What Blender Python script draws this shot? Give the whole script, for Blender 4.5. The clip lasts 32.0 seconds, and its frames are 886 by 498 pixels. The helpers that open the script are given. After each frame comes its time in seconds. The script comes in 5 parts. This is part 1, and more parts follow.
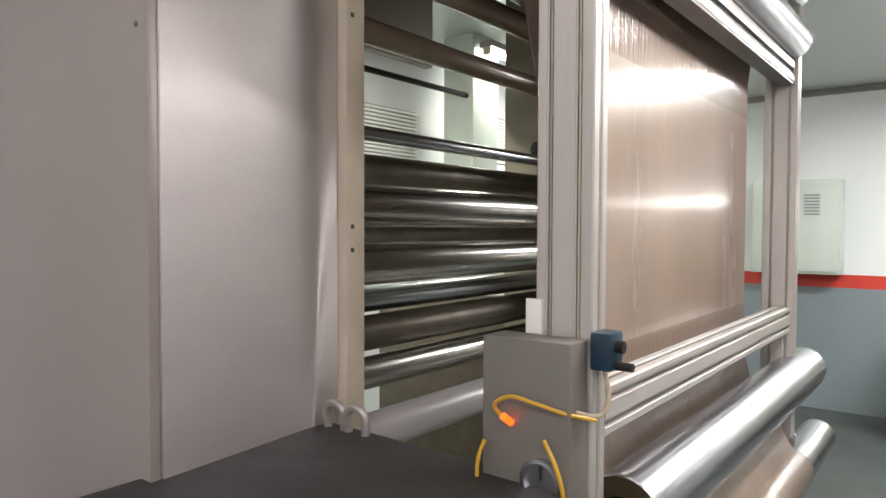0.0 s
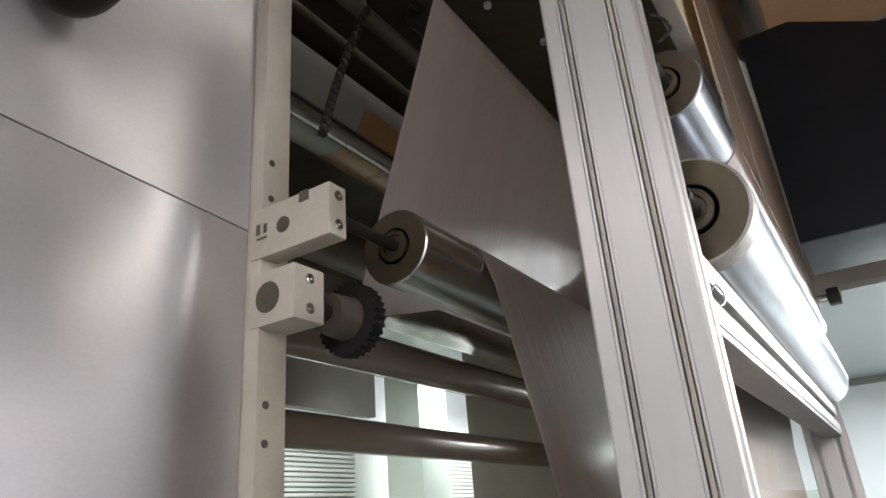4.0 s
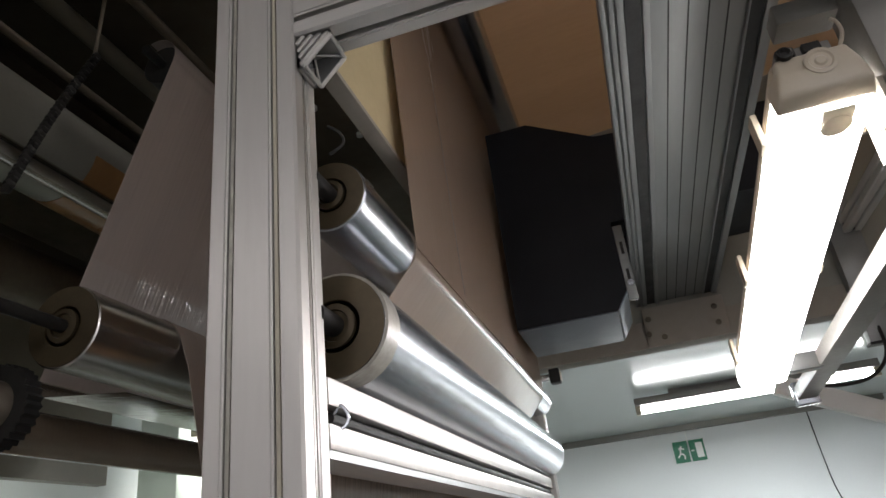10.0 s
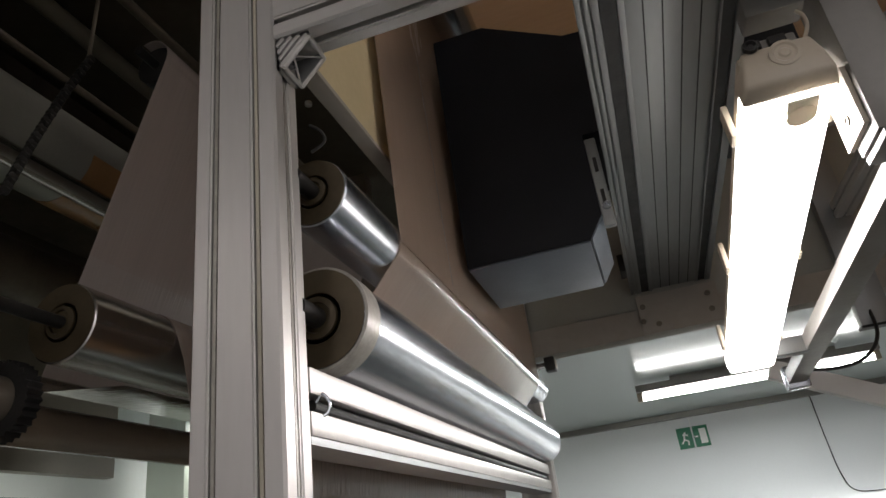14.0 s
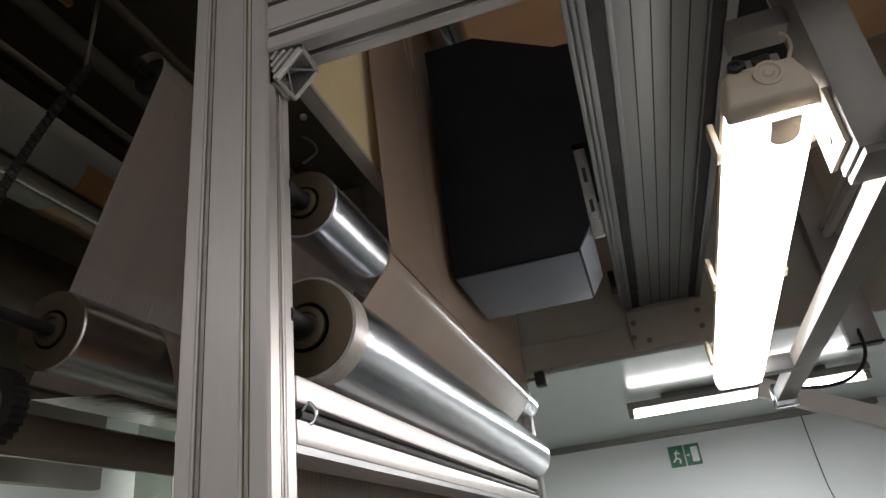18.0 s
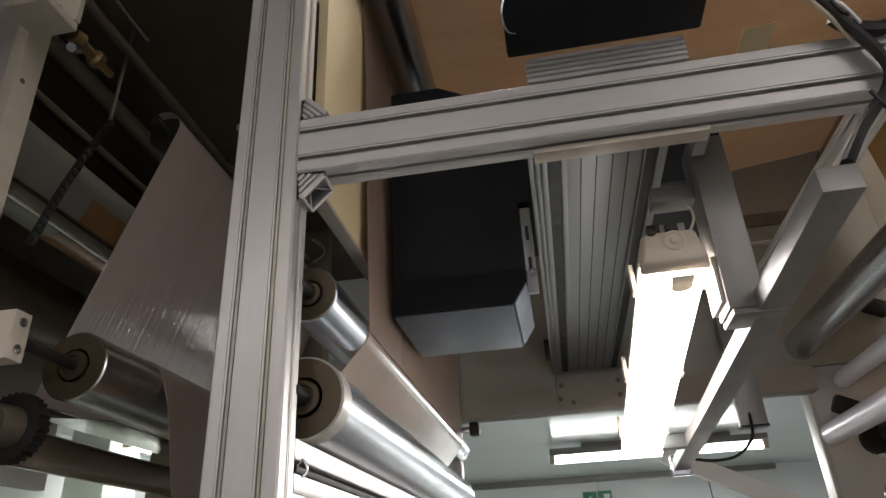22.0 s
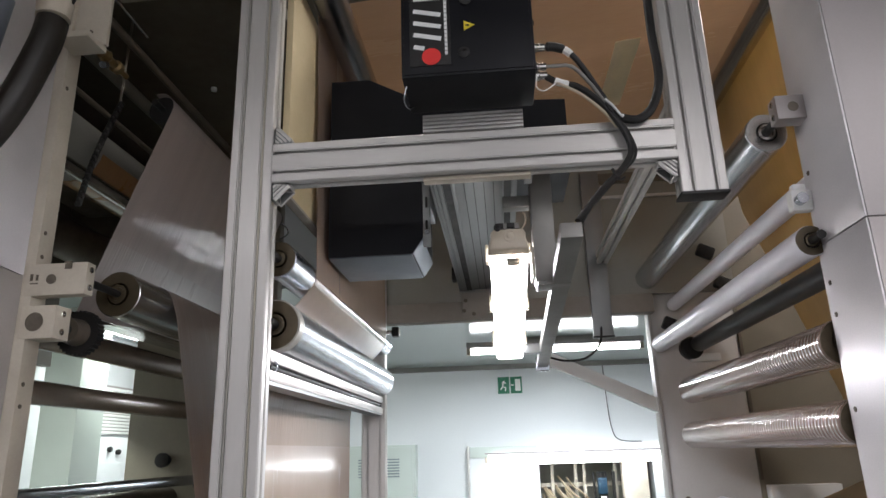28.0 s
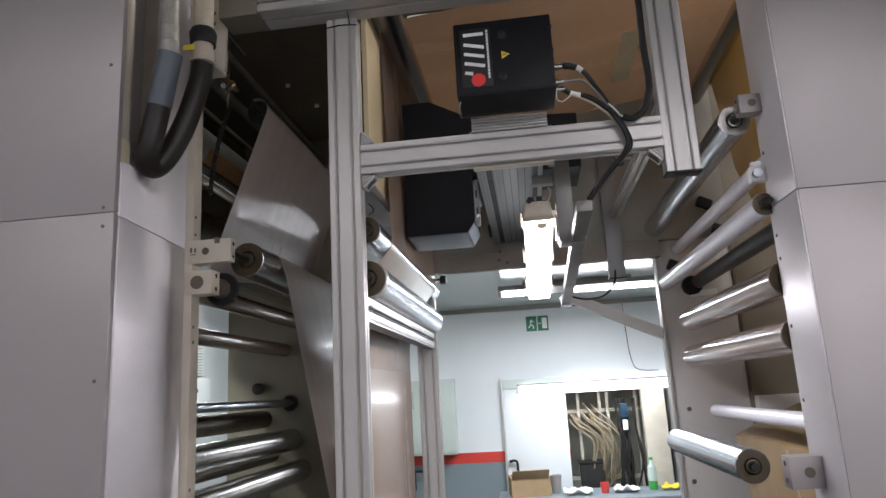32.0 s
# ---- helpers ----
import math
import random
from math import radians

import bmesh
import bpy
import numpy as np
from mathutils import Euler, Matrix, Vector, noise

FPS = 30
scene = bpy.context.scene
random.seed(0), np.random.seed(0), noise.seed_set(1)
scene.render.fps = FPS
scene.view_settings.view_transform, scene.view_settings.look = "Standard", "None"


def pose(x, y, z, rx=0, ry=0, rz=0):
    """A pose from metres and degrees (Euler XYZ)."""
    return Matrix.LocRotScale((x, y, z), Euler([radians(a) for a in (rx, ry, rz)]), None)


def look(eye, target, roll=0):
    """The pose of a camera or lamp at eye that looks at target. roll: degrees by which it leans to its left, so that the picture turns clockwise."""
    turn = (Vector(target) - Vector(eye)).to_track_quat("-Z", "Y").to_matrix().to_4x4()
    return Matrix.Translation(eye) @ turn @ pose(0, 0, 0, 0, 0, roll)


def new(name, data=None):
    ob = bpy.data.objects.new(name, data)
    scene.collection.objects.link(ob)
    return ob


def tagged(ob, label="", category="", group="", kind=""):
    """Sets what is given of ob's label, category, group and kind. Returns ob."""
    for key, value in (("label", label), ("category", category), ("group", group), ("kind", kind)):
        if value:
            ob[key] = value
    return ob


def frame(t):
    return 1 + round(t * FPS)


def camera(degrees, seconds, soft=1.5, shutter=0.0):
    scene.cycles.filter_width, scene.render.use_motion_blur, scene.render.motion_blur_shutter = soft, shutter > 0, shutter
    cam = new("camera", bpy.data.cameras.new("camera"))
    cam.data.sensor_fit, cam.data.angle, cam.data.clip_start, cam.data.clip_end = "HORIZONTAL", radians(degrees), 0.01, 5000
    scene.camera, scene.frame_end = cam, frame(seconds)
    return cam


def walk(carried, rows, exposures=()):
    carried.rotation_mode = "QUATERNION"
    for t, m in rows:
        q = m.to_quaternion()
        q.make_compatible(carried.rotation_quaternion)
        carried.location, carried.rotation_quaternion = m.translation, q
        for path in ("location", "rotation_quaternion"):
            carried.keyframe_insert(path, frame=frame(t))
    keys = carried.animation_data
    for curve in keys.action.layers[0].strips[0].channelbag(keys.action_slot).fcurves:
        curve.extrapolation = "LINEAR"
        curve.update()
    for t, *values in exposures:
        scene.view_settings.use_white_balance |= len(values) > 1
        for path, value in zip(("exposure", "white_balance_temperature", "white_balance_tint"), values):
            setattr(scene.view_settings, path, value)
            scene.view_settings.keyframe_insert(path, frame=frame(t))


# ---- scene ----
cam = camera(66.8, 32.0)
PATH = [
    (0, (-0.08, -0.115, 1.448), (-1.313, 1.459, 1.385), 0.2),
    (0.5, (-0.163, -0.021, 1.506), (-1.394, 1.549, 1.643), 0.7),
    (1, (-0.201, 0.056, 1.538), (-1.468, 1.578, 1.815), 1.3),
    (1.5, (-0.276, 0.114, 1.597), (-1.504, 1.66, 1.916), -1.0),
    (2, (-0.38, 0.152, 1.656), (-1.484, 1.779, 2.018), -2.6),
    (2.5, (-0.437, 0.173, 1.687), (-1.419, 1.867, 2.092), -3.4),
    (3, (-0.445, 0.222, 1.723), (-1.378, 1.913, 2.24), -3.6),
    (3.5, (-0.436, 0.237, 1.755), (-1.383, 1.88, 2.392), -3.5),
    (4, (-0.443, 0.269, 1.778), (-1.406, 1.845, 2.546), -4.6),
    (4.5, (-0.426, 0.267, 1.808), (-1.416, 1.812, 2.604), -5.5),
    (6.5, (-0.403, 0.235, 1.882), (-1.37, 1.762, 2.739), -6.5),
    (7, (-0.401, 0.222, 1.86), (-1.344, 1.74, 2.757), -7.1),
    (7.5, (-0.376, 0.236, 1.86), (-1.265, 1.786, 2.758), -7.4),
    (8, (-0.345, 0.268, 1.854), (-1.068, 1.905, 2.746), -7.8),
    (8.5, (-0.319, 0.3, 1.849), (-0.909, 2.001, 2.719), -6.5),
    (9, (-0.302, 0.313, 1.836), (-0.8, 2.051, 2.693), -6.9),
    (9.5, (-0.285, 0.32, 1.833), (-0.745, 2.076, 2.672), -7.0),
    (10, (-0.268, 0.327, 1.83), (-0.71, 2.091, 2.662), -7.2),
    (10.5, (-0.261, 0.327, 1.827), (-0.698, 2.096, 2.652), -7.7),
    (11, (-0.257, 0.327, 1.826), (-0.703, 2.098, 2.641), -7.9),
    (11.5, (-0.251, 0.324, 1.825), (-0.699, 2.096, 2.637), -8.4),
    (12, (-0.244, 0.322, 1.826), (-0.705, 2.092, 2.633), -8.9),
    (12.5, (-0.242, 0.319, 1.824), (-0.713, 2.085, 2.635), -8.2),
    (13, (-0.237, 0.314, 1.821), (-0.713, 2.077, 2.637), -7.9),
    (13.5, (-0.235, 0.313, 1.818), (-0.702, 2.08, 2.63), -7.9),
    (14, (-0.231, 0.312, 1.817), (-0.696, 2.08, 2.627), -7.9),
    (14.5, (-0.229, 0.309, 1.819), (-0.686, 2.069, 2.652), -7.8),
    (15, (-0.227, 0.303, 1.818), (-0.661, 2.06, 2.67), -7.7),
    (15.5, (-0.224, 0.298, 1.816), (-0.647, 2.053, 2.678), -7.2),
    (17.5, (-0.222, 0.311, 1.809), (-0.654, 2.067, 2.662), -7.4),
    (18, (-0.223, 0.308, 1.809), (-0.663, 2.065, 2.658), -7.4),
    (18.5, (-0.22, 0.305, 1.807), (-0.656, 2.061, 2.66), -7.1),
    (19, (-0.216, 0.306, 1.805), (-0.656, 2.064, 2.651), -7.4),
    (19.5, (-0.215, 0.301, 1.805), (-0.661, 2.056, 2.655), -7.6),
    (20, (-0.213, 0.299, 1.802), (-0.664, 2.05, 2.657), -7.7),
    (20.5, (-0.209, 0.286, 1.795), (-0.65, 2.0, 2.728), -6.6),
    (21, (-0.182, 0.254, 1.797), (-0.61, 1.939, 2.786), -4.8),
    (21.5, (-0.196, 0.162, 1.81), (-0.557, 1.885, 2.758), -3.8),
    (22, (-0.201, 0.05, 1.82), (-0.475, 1.819, 2.711), -3.0),
    (22.5, (-0.201, -0.03, 1.825), (-0.41, 1.756, 2.701), -1.9),
    (23, (-0.179, -0.08, 1.841), (-0.357, 1.679, 2.775), -1.2),
    (23.5, (-0.127, -0.131, 1.841), (-0.333, 1.603, 2.816), -0.6),
    (24, (-0.086, -0.184, 1.839), (-0.308, 1.555, 2.802), -0.6),
    (24.5, (-0.095, -0.263, 1.835), (-0.313, 1.5, 2.753), 0.1),
    (25, (-0.142, -0.352, 1.821), (-0.307, 1.44, 2.694), -1.3),
    (25.5, (-0.173, -0.423, 1.807), (-0.254, 1.401, 2.625), -2.3),
    (26, (-0.191, -0.467, 1.795), (-0.212, 1.382, 2.556), -2.5),
    (26.5, (-0.167, -0.484, 1.788), (-0.159, 1.384, 2.503), -2.5),
    (28.5, (-0.013, -0.613, 1.762), (-0.202, 1.297, 2.324), -1.8),
    (29, (-0.039, -0.666, 1.755), (-0.207, 1.245, 2.321), -2.6),
    (29.5, (-0.054, -0.732, 1.755), (-0.174, 1.188, 2.301), -3.6),
    (30, (-0.093, -0.82, 1.741), (-0.16, 1.107, 2.272), -4.0),
    (30.5, (-0.099, -0.886, 1.73), (-0.16, 1.051, 2.221), -3.5),
    (31, (-0.086, -0.969, 1.72), (-0.197, 0.965, 2.219), -2.6),
    (31.5, (-0.056, -1.059, 1.707), (-0.224, 0.875, 2.188), -2.3),
    (32, (-0.06, -1.132, 1.693), (-0.29, 0.81, 2.114), -3.2),
]
walk(cam, [(t, look(eye, target, roll)) for t, eye, target, roll in PATH],
     exposures=((0, 0.85, 6950, 14), (1, 0.70, 6850, 14), (2, 0.78, 6800, 14), (3, 0.85, 6900, 14), (4, 1.1, 6300, 11), (7, 1.55, 6100, 11), (8.5, 1.15, 6200, 12), (10, 0.45, 6500, 12), (11, 0.05, 6700, 13), (20, 0.05, 6700, 13),
                (21, 0.15, 6700, 13), (22, 0.5, 6700, 13), (23, 1.0, 6500, 12), (24, 1.5, 6300, 11), (25, 1.65, 6200, 11), (26, 1.12, 6200, 11), (29, 0.65, 6250, 14), (32, 0.5, 6200, 15)))


# ---- exposure ----
scene.view_settings.exposure = 0.0


# ---- materials ----
def mat(name, color, rough=0.5, metal=0.0, vary=0.12, scale=6.0, stretch=(1, 1, 1), bump=0.02, grain=120.0,
        stain=None, stain_amount=0.3, coat=0.0, spec=0.5, emit=0.0, translucent=0.0, aniso=0.0, aniso_axis="", through_color=None, ripple=0.0, rings=0.0, ring_depth=0.12, coat_rough=0.12):
    m = bpy.data.materials.new(name)
    m.use_nodes = True
    nt = m.node_tree
    nd, lk = nt.nodes, nt.links
    bsdf = nd["Principled BSDF"]
    out = nd["Material Output"]
    tc = nd.new("ShaderNodeTexCoord")
    mp = nd.new("ShaderNodeMapping")
    mp.inputs["Scale"].default_value = stretch
    lk.new(tc.outputs["Object"], mp.inputs["Vector"])
    big = nd.new("ShaderNodeTexNoise")
    big.inputs["Scale"].default_value = scale
    big.inputs["Detail"].default_value = 4
    fine = nd.new("ShaderNodeTexNoise")
    fine.inputs["Scale"].default_value = grain
    fine.inputs["Detail"].default_value = 3
    lk.new(mp.outputs[0], big.inputs["Vector"])
    lk.new(mp.outputs[0], fine.inputs["Vector"])
    add = nd.new("ShaderNodeMath")
    add.operation = "MULTIPLY_ADD"
    lk.new(fine.outputs["Fac"], add.inputs[0])
    add.inputs[1].default_value = 0.35
    lk.new(big.outputs["Fac"], add.inputs[2])
    ramp = nd.new("ShaderNodeMapRange")
    ramp.inputs["From Min"].default_value = 0.35
    ramp.inputs["From Max"].default_value = 1.0
    lk.new(add.outputs[0], ramp.inputs["Value"])
    mix = nd.new("ShaderNodeMix")
    mix.data_type = "RGBA"
    c = Vector(color)
    s = Vector(stain) if stain else c * (1 - vary)
    mix.inputs[6].default_value = (*(c * (1 + vary * 0.5)), 1)
    mix.inputs[7].default_value = (*(c.lerp(s, stain_amount) if stain else s), 1)
    lk.new(ramp.outputs[0], mix.inputs[0])
    last = mix.outputs[2]
    lk.new(last, bsdf.inputs["Base Color"])
    rr = nd.new("ShaderNodeMapRange")
    rr.inputs["To Min"].default_value = max(0.02, rough * (0.95 if metal == 1.0 else 0.8))
    rr.inputs["To Max"].default_value = min(1, rough * (1.06 if metal == 1.0 else 1.25))
    lk.new(ramp.outputs[0], rr.inputs["Value"])
    lk.new(rr.outputs[0], bsdf.inputs["Roughness"])
    bsdf.inputs["Metallic"].default_value = metal
    bsdf.inputs["Specular IOR Level"].default_value = spec
    bsdf.inputs["Coat Weight"].default_value = coat
    bsdf.inputs["Coat Roughness"].default_value = coat_rough
    bsdf.inputs["Anisotropic"].default_value = aniso
    if aniso_axis:
        tg = nd.new("ShaderNodeTangent")
        tg.direction_type, tg.axis = "RADIAL", aniso_axis
        lk.new(tg.outputs[0], bsdf.inputs["Tangent"])
    if bump or rings:
        bp = nd.new("ShaderNodeBump")
        bp.inputs["Strength"].default_value = bump
        bp.inputs["Distance"].default_value = 0.01
        lk.new(add.outputs[0], bp.inputs["Height"])
        lk.new(bp.outputs[0], bsdf.inputs["Normal"])
        if ripple:
            # fine waves that run along the web
            rm = nd.new("ShaderNodeMapping")
            rm.inputs["Scale"].default_value = (5, 130, 5)
            lk.new(tc.outputs["Object"], rm.inputs["Vector"])
            rn = nd.new("ShaderNodeTexNoise")
            rn.inputs["Scale"].default_value = 1.0
            rn.inputs["Detail"].default_value = 2
            lk.new(rm.outputs[0], rn.inputs["Vector"])
            rb = nd.new("ShaderNodeBump")
            rb.inputs["Strength"].default_value = ripple
            rb.inputs["Distance"].default_value = 0.01
            lk.new(rn.outputs["Fac"], rb.inputs["Height"])
            lk.new(bp.outputs[0], rb.inputs["Normal"])
            lk.new(rb.outputs[0], bsdf.inputs["Normal"])
            lk.new(rb.outputs[0], bsdf.inputs["Coat Normal"])
        if rings:
            # turned grooves round a roller
            wv = nd.new("ShaderNodeTexWave")
            wv.bands_direction = "Y"
            wv.inputs["Scale"].default_value = rings
            wv.inputs["Distortion"].default_value = 0.6
            lk.new(tc.outputs["Object"], wv.inputs["Vector"])
            rb = nd.new("ShaderNodeBump")
            rb.inputs["Strength"].default_value = ring_depth
            rb.inputs["Distance"].default_value = 0.004
            lk.new(wv.outputs["Fac"], rb.inputs["Height"])
            lk.new(bp.outputs[0], rb.inputs["Normal"])
            lk.new(rb.outputs[0], bsdf.inputs["Normal"])
    if emit:
        lk.new(last, bsdf.inputs["Emission Color"])
        bsdf.inputs["Emission Strength"].default_value = emit
    if translucent:
        tr = nd.new("ShaderNodeBsdfTranslucent")
        if through_color:
            tr.inputs["Color"].default_value = (*through_color, 1)
        else:
            lk.new(last, tr.inputs["Color"])
        ms = nd.new("ShaderNodeMixShader")
        ms.inputs[0].default_value = translucent
        lk.new(bsdf.outputs[0], ms.inputs[1])
        lk.new(tr.outputs[0], ms.inputs[2])
        lk.new(ms.outputs[0], out.inputs["Surface"])
    return m


STEEL = mat("brushed_steel", (0.70, 0.675, 0.68), 0.52, 0.65, 0.14, 2.2, (1, 1, 2.2), 0.003, 160.0, aniso=0.95, aniso_axis="Z")
STEEL_GREY = mat("grey_painted_steel", (0.33, 0.300, 0.292), 0.42, 0.3, 0.08, 1.6, (1, 1, 1), 0.01, 200.0)
CREAM = mat("cream_paint", (0.60, 0.545, 0.45), 0.45, 0.0, 0.10, 9.0, (1, 1, 1), 0.02, 150.0, stain=(0.30, 0.24, 0.17), stain_amount=0.35)
ALU = mat("anodised_aluminium", (0.53, 0.51, 0.485), 0.40, 0.4, 0.12, 8.0, (1, 1, 0.12), 0.01, 140.0, aniso=0.4)
# Darker copy of the anodised aluminium; the shade is put into its colour.
ALU_SHADED = mat("aluminium_in_shade", (0.24, 0.245, 0.245), 0.42, 0.6, 0.10, 8.0, (1, 0.15, 1), 0.01, 140.0)
CHROME = mat("brushed_roller_chrome", (0.52, 0.54, 0.58), 0.25, 1.0, 0.05, 14.0, (1, 0.5, 1), 0.0, 260.0, aniso=0.3, rings=160.0, ring_depth=0.02)
SATIN = mat("satin_roller_steel", (0.52, 0.50, 0.475), 0.25, 1.0, 0.05, 6.0, (1, 0.1, 1), 0.0, 220.0, aniso=0.4, rings=120.0, ring_depth=0.02)
WHITE_ROLL = mat("pale_anodised_roller", (0.74, 0.72, 0.77), 0.33, 0.1, 0.08, 6.0, (1, 0.2, 1), 0.005, 200.0)
DARK_ROLL = mat("dark_rubber_roller", (0.035, 0.033, 0.032), 0.35, 0.0, 0.25, 8.0, (1, 0.2, 1), 0.02, 120.0)
BROWN_ROLL = mat("film_covered_roller", (0.31, 0.24, 0.18), 0.22, 0.15, 0.2, 5.0, (1, 0.2, 1), 0.004, 120.0, coat=0.6, rings=26.0, ring_depth=0.05)
GLOSS_ROLL = mat("rippled_film_roller", (0.30, 0.215, 0.175), 0.10, 0.35, 0.2, 5.0, (1, 0.2, 1), 0.002, 120.0, coat=0.7, coat_rough=0.06, rings=18.5, ring_depth=0.30)
KNURL = mat("grooved_chrome", (0.60, 0.61, 0.63), 0.2, 1.0, 0.08, 5.0, (1, 0.2, 1), 0.004, 200.0, rings=30.0)
ROLL_END = mat("roller_end_plate", (0.075, 0.057, 0.033), 0.38, 0.5, 0.25, 20.0, (1, 1, 1), 0.02, 160.0)
FILM = mat("printed_film_web", (0.405, 0.318, 0.262), 0.24, 0.0, 0.30, 2.0, (0.5, 2.5, 0.3), 0.006, 40.0, coat=0.5, coat_rough=0.09, translucent=0.34, through_color=(0.69, 0.53, 0.38), ripple=0.03)
FILM_GLINT = mat("glinting_film_web", (0.36, 0.28, 0.23), 0.22, 0.0, 0.30, 2.0, (0.5, 2.5, 0.3), 0.006, 40.0, coat=0.7, coat_rough=0.04, translucent=0.2, through_color=(0.68, 0.51, 0.28), ripple=0.38)
FILM_GREY = mat("reverse_printed_film", (0.50, 0.425, 0.390), 0.45, 0.0, 0.10, 3.0, (0.4, 5, 0.4), 0.006, 40.0, coat=0.85, coat_rough=0.035, spec=0.15, translucent=0.12, ripple=0.17)
FILM_RIPPLE = mat("rippled_film", (0.50, 0.435, 0.405), 0.30, 0.0, 0.10, 3.0, (0.4, 5, 0.4), 0.006, 40.0, coat=1.0, coat_rough=0.04, translucent=0.12, ripple=0.26)
# Same web as FILM_GREY; the falling span's shade is put into the colour.
FILM_FALL = mat("shaded_brownish_film", (0.30, 0.235, 0.205), 0.32, 0.0, 0.12, 3.0, (0.4, 5, 0.4), 0.006, 40.0, coat=0.5, coat_rough=0.08, translucent=0.10, ripple=0.16)
BLACK = mat("satin_black_casing", (0.0075, 0.0078, 0.0100), 0.45, 0.0, 0.35, 8.0, (1, 1, 1), 0.03, 300.0, spec=0.20)
BLACK_BLUE = mat("dark_blue_grey_cover", (0.085, 0.097, 0.115), 0.42, 0.0, 0.12, 6.0, (1, 1, 1), 0.01, 200.0)
GREY_BLUE = mat("light_grey_blue_cover", (0.13, 0.15, 0.175), 0.42, 0.0, 0.10, 6.0, (1, 1, 1), 0.01, 200.0)
OCHRE = mat("yellowed_cream_board", (0.56, 0.46, 0.28), 0.55, 0.0, 0.10, 4.0, (1, 1, 1), 0.02, 90.0)
# Unlit underside of that web: shade in the brown, plus a mirror gloss.
FILM_BROWN = mat("shaded_brown_film", (0.19, 0.155, 0.13), 0.06, 0.7, 0.15, 3.0, (0.4, 5, 0.4), 0.002, 40.0, coat=0.25, coat_rough=0.03, ripple=0.06)
FILM_ORANGE = mat("orange_brown_film", (0.34, 0.17, 0.065), 0.3, 0.0, 0.25, 4.0, (1, 3, 1), 0.006, 60.0, coat=0.5, coat_rough=0.15)
# Lit copy of FILM: the amber of light coming through is put into the colour.
FILM_BACKLIT = mat("backlit_amber_film", (0.60, 0.44, 0.24), 0.2, 0.0, 0.24, 3.0, (0.5, 2.5, 0.3), 0.006, 40.0, coat=0.6, coat_rough=0.06, translucent=0.34, through_color=(0.72, 0.56, 0.28), ripple=0.03)
HOSE = mat("worn_black_hose", (0.017, 0.0135, 0.010), 0.42, 0.0, 0.4, 14.0, (1, 1, 1), 0.10, 60.0, spec=0.35)
RUBBER = mat("black_rubber", (0.020, 0.019, 0.018), 0.5, 0.0, 0.3, 20.0, (1, 1, 1), 0.06, 200.0, spec=0.3)
PLASTIC = mat("yellowed_white_plastic", (0.46, 0.40, 0.315), 0.42, 0.0, 0.08, 14.0, (1, 1, 1), 0.01, 200.0)
TAPE_GOLD = mat("yellowed_slot_strip", (0.44, 0.40, 0.32), 0.45, 0.1, 0.25, 30.0, (1, 1, 0.1), 0.03, 160.0)
PATCH = mat("pale_yellow_patch", (0.78, 0.70, 0.48), 0.35, 0.0, 0.18, 9.0, (1, 1, 1), 0.01, 60.0, coat=0.3)
TAPE = mat("worn_pale_tape", (0.34, 0.32, 0.28), 0.35, 0.2, 0.3, 40.0, (1, 1, 1), 0.03, 160.0)
LABEL_W = mat("white_print", (0.82, 0.82, 0.80), 0.5, 0.0, 0.04, 20.0, bump=0.0)
LABEL_R = mat("red_print", (0.72, 0.03, 0.025), 0.5, 0.0, 0.05, 20.0, bump=0.0)
LABEL_Y = mat("yellow_print", (0.75, 0.58, 0.03), 0.5, 0.0, 0.05, 20.0, bump=0.0)
GREEN = mat("exit_sign_green", (0.015, 0.16, 0.085), 0.4, 0.0, 0.06, 10.0, bump=0.0)
OCHRE_CORE = mat("dull_ochre_core", (0.33, 0.22, 0.05), 0.5, 0.0, 0.1, 30.0, bump=0.01)
YELLOW = mat("yellow_cable_sheath", (0.62, 0.37, 0.04), 0.4, 0.0, 0.08, 30.0, bump=0.01)
BLUE = mat("blue_sensor_casing", (0.010, 0.036, 0.065), 0.4, 0.0, 0.1, 30.0)
BOX_GREY = mat("dark_grey_box_paint", (0.20, 0.19, 0.175), 0.45, 0.2, 0.12, 8.0, (1, 1, 1), 0.02, 120.0)
WALL = mat("white_wall_paint", (0.72, 0.735, 0.75), 0.55, 0.0, 0.06, 1.2, (1, 1, 1), 0.03, 60.0)
WALL_GREY = mat("grey_dado_paint", (0.20, 0.235, 0.26), 0.45, 0.0, 0.08, 1.5, (1, 1, 1), 0.03, 60.0)
WALL_RED = mat("red_stripe_paint", (0.60, 0.05, 0.035), 0.45, 0.0, 0.06, 3.0, (1, 1, 1), 0.02, 60.0)
CEIL = mat("glossy_pale_ceiling", (0.55, 0.60, 0.58), 0.16, 0.0, 0.05, 1.0, (1, 1, 1), 0.004, 30.0)
CONCRETE = mat("brownish_concrete_beam", (0.30, 0.27, 0.235), 0.7, 0.0, 0.16, 3.0, (1, 1, 1), 0.08, 50.0)
DARK_CEIL = mat("dark_roof_underside", (0.13, 0.112, 0.084), 0.8, 0.0, 0.3, 1.5, (1, 1, 1), 0.08, 30.0)
FLOOR = mat("green_grey_floor_paint", (0.062, 0.072, 0.068), 0.38, 0.0, 0.18, 2.0, (1, 1, 1), 0.02, 60.0)
TABLE = mat("dark_grey_lid", (0.036, 0.034, 0.037), 0.5, 0.0, 0.3, 5.0, (1, 1, 1), 0.02, 100.0)
CARD = mat("cardboard", (0.36, 0.24, 0.13), 0.75, 0.0, 0.12, 10.0, (1, 1, 1), 0.04, 90.0)
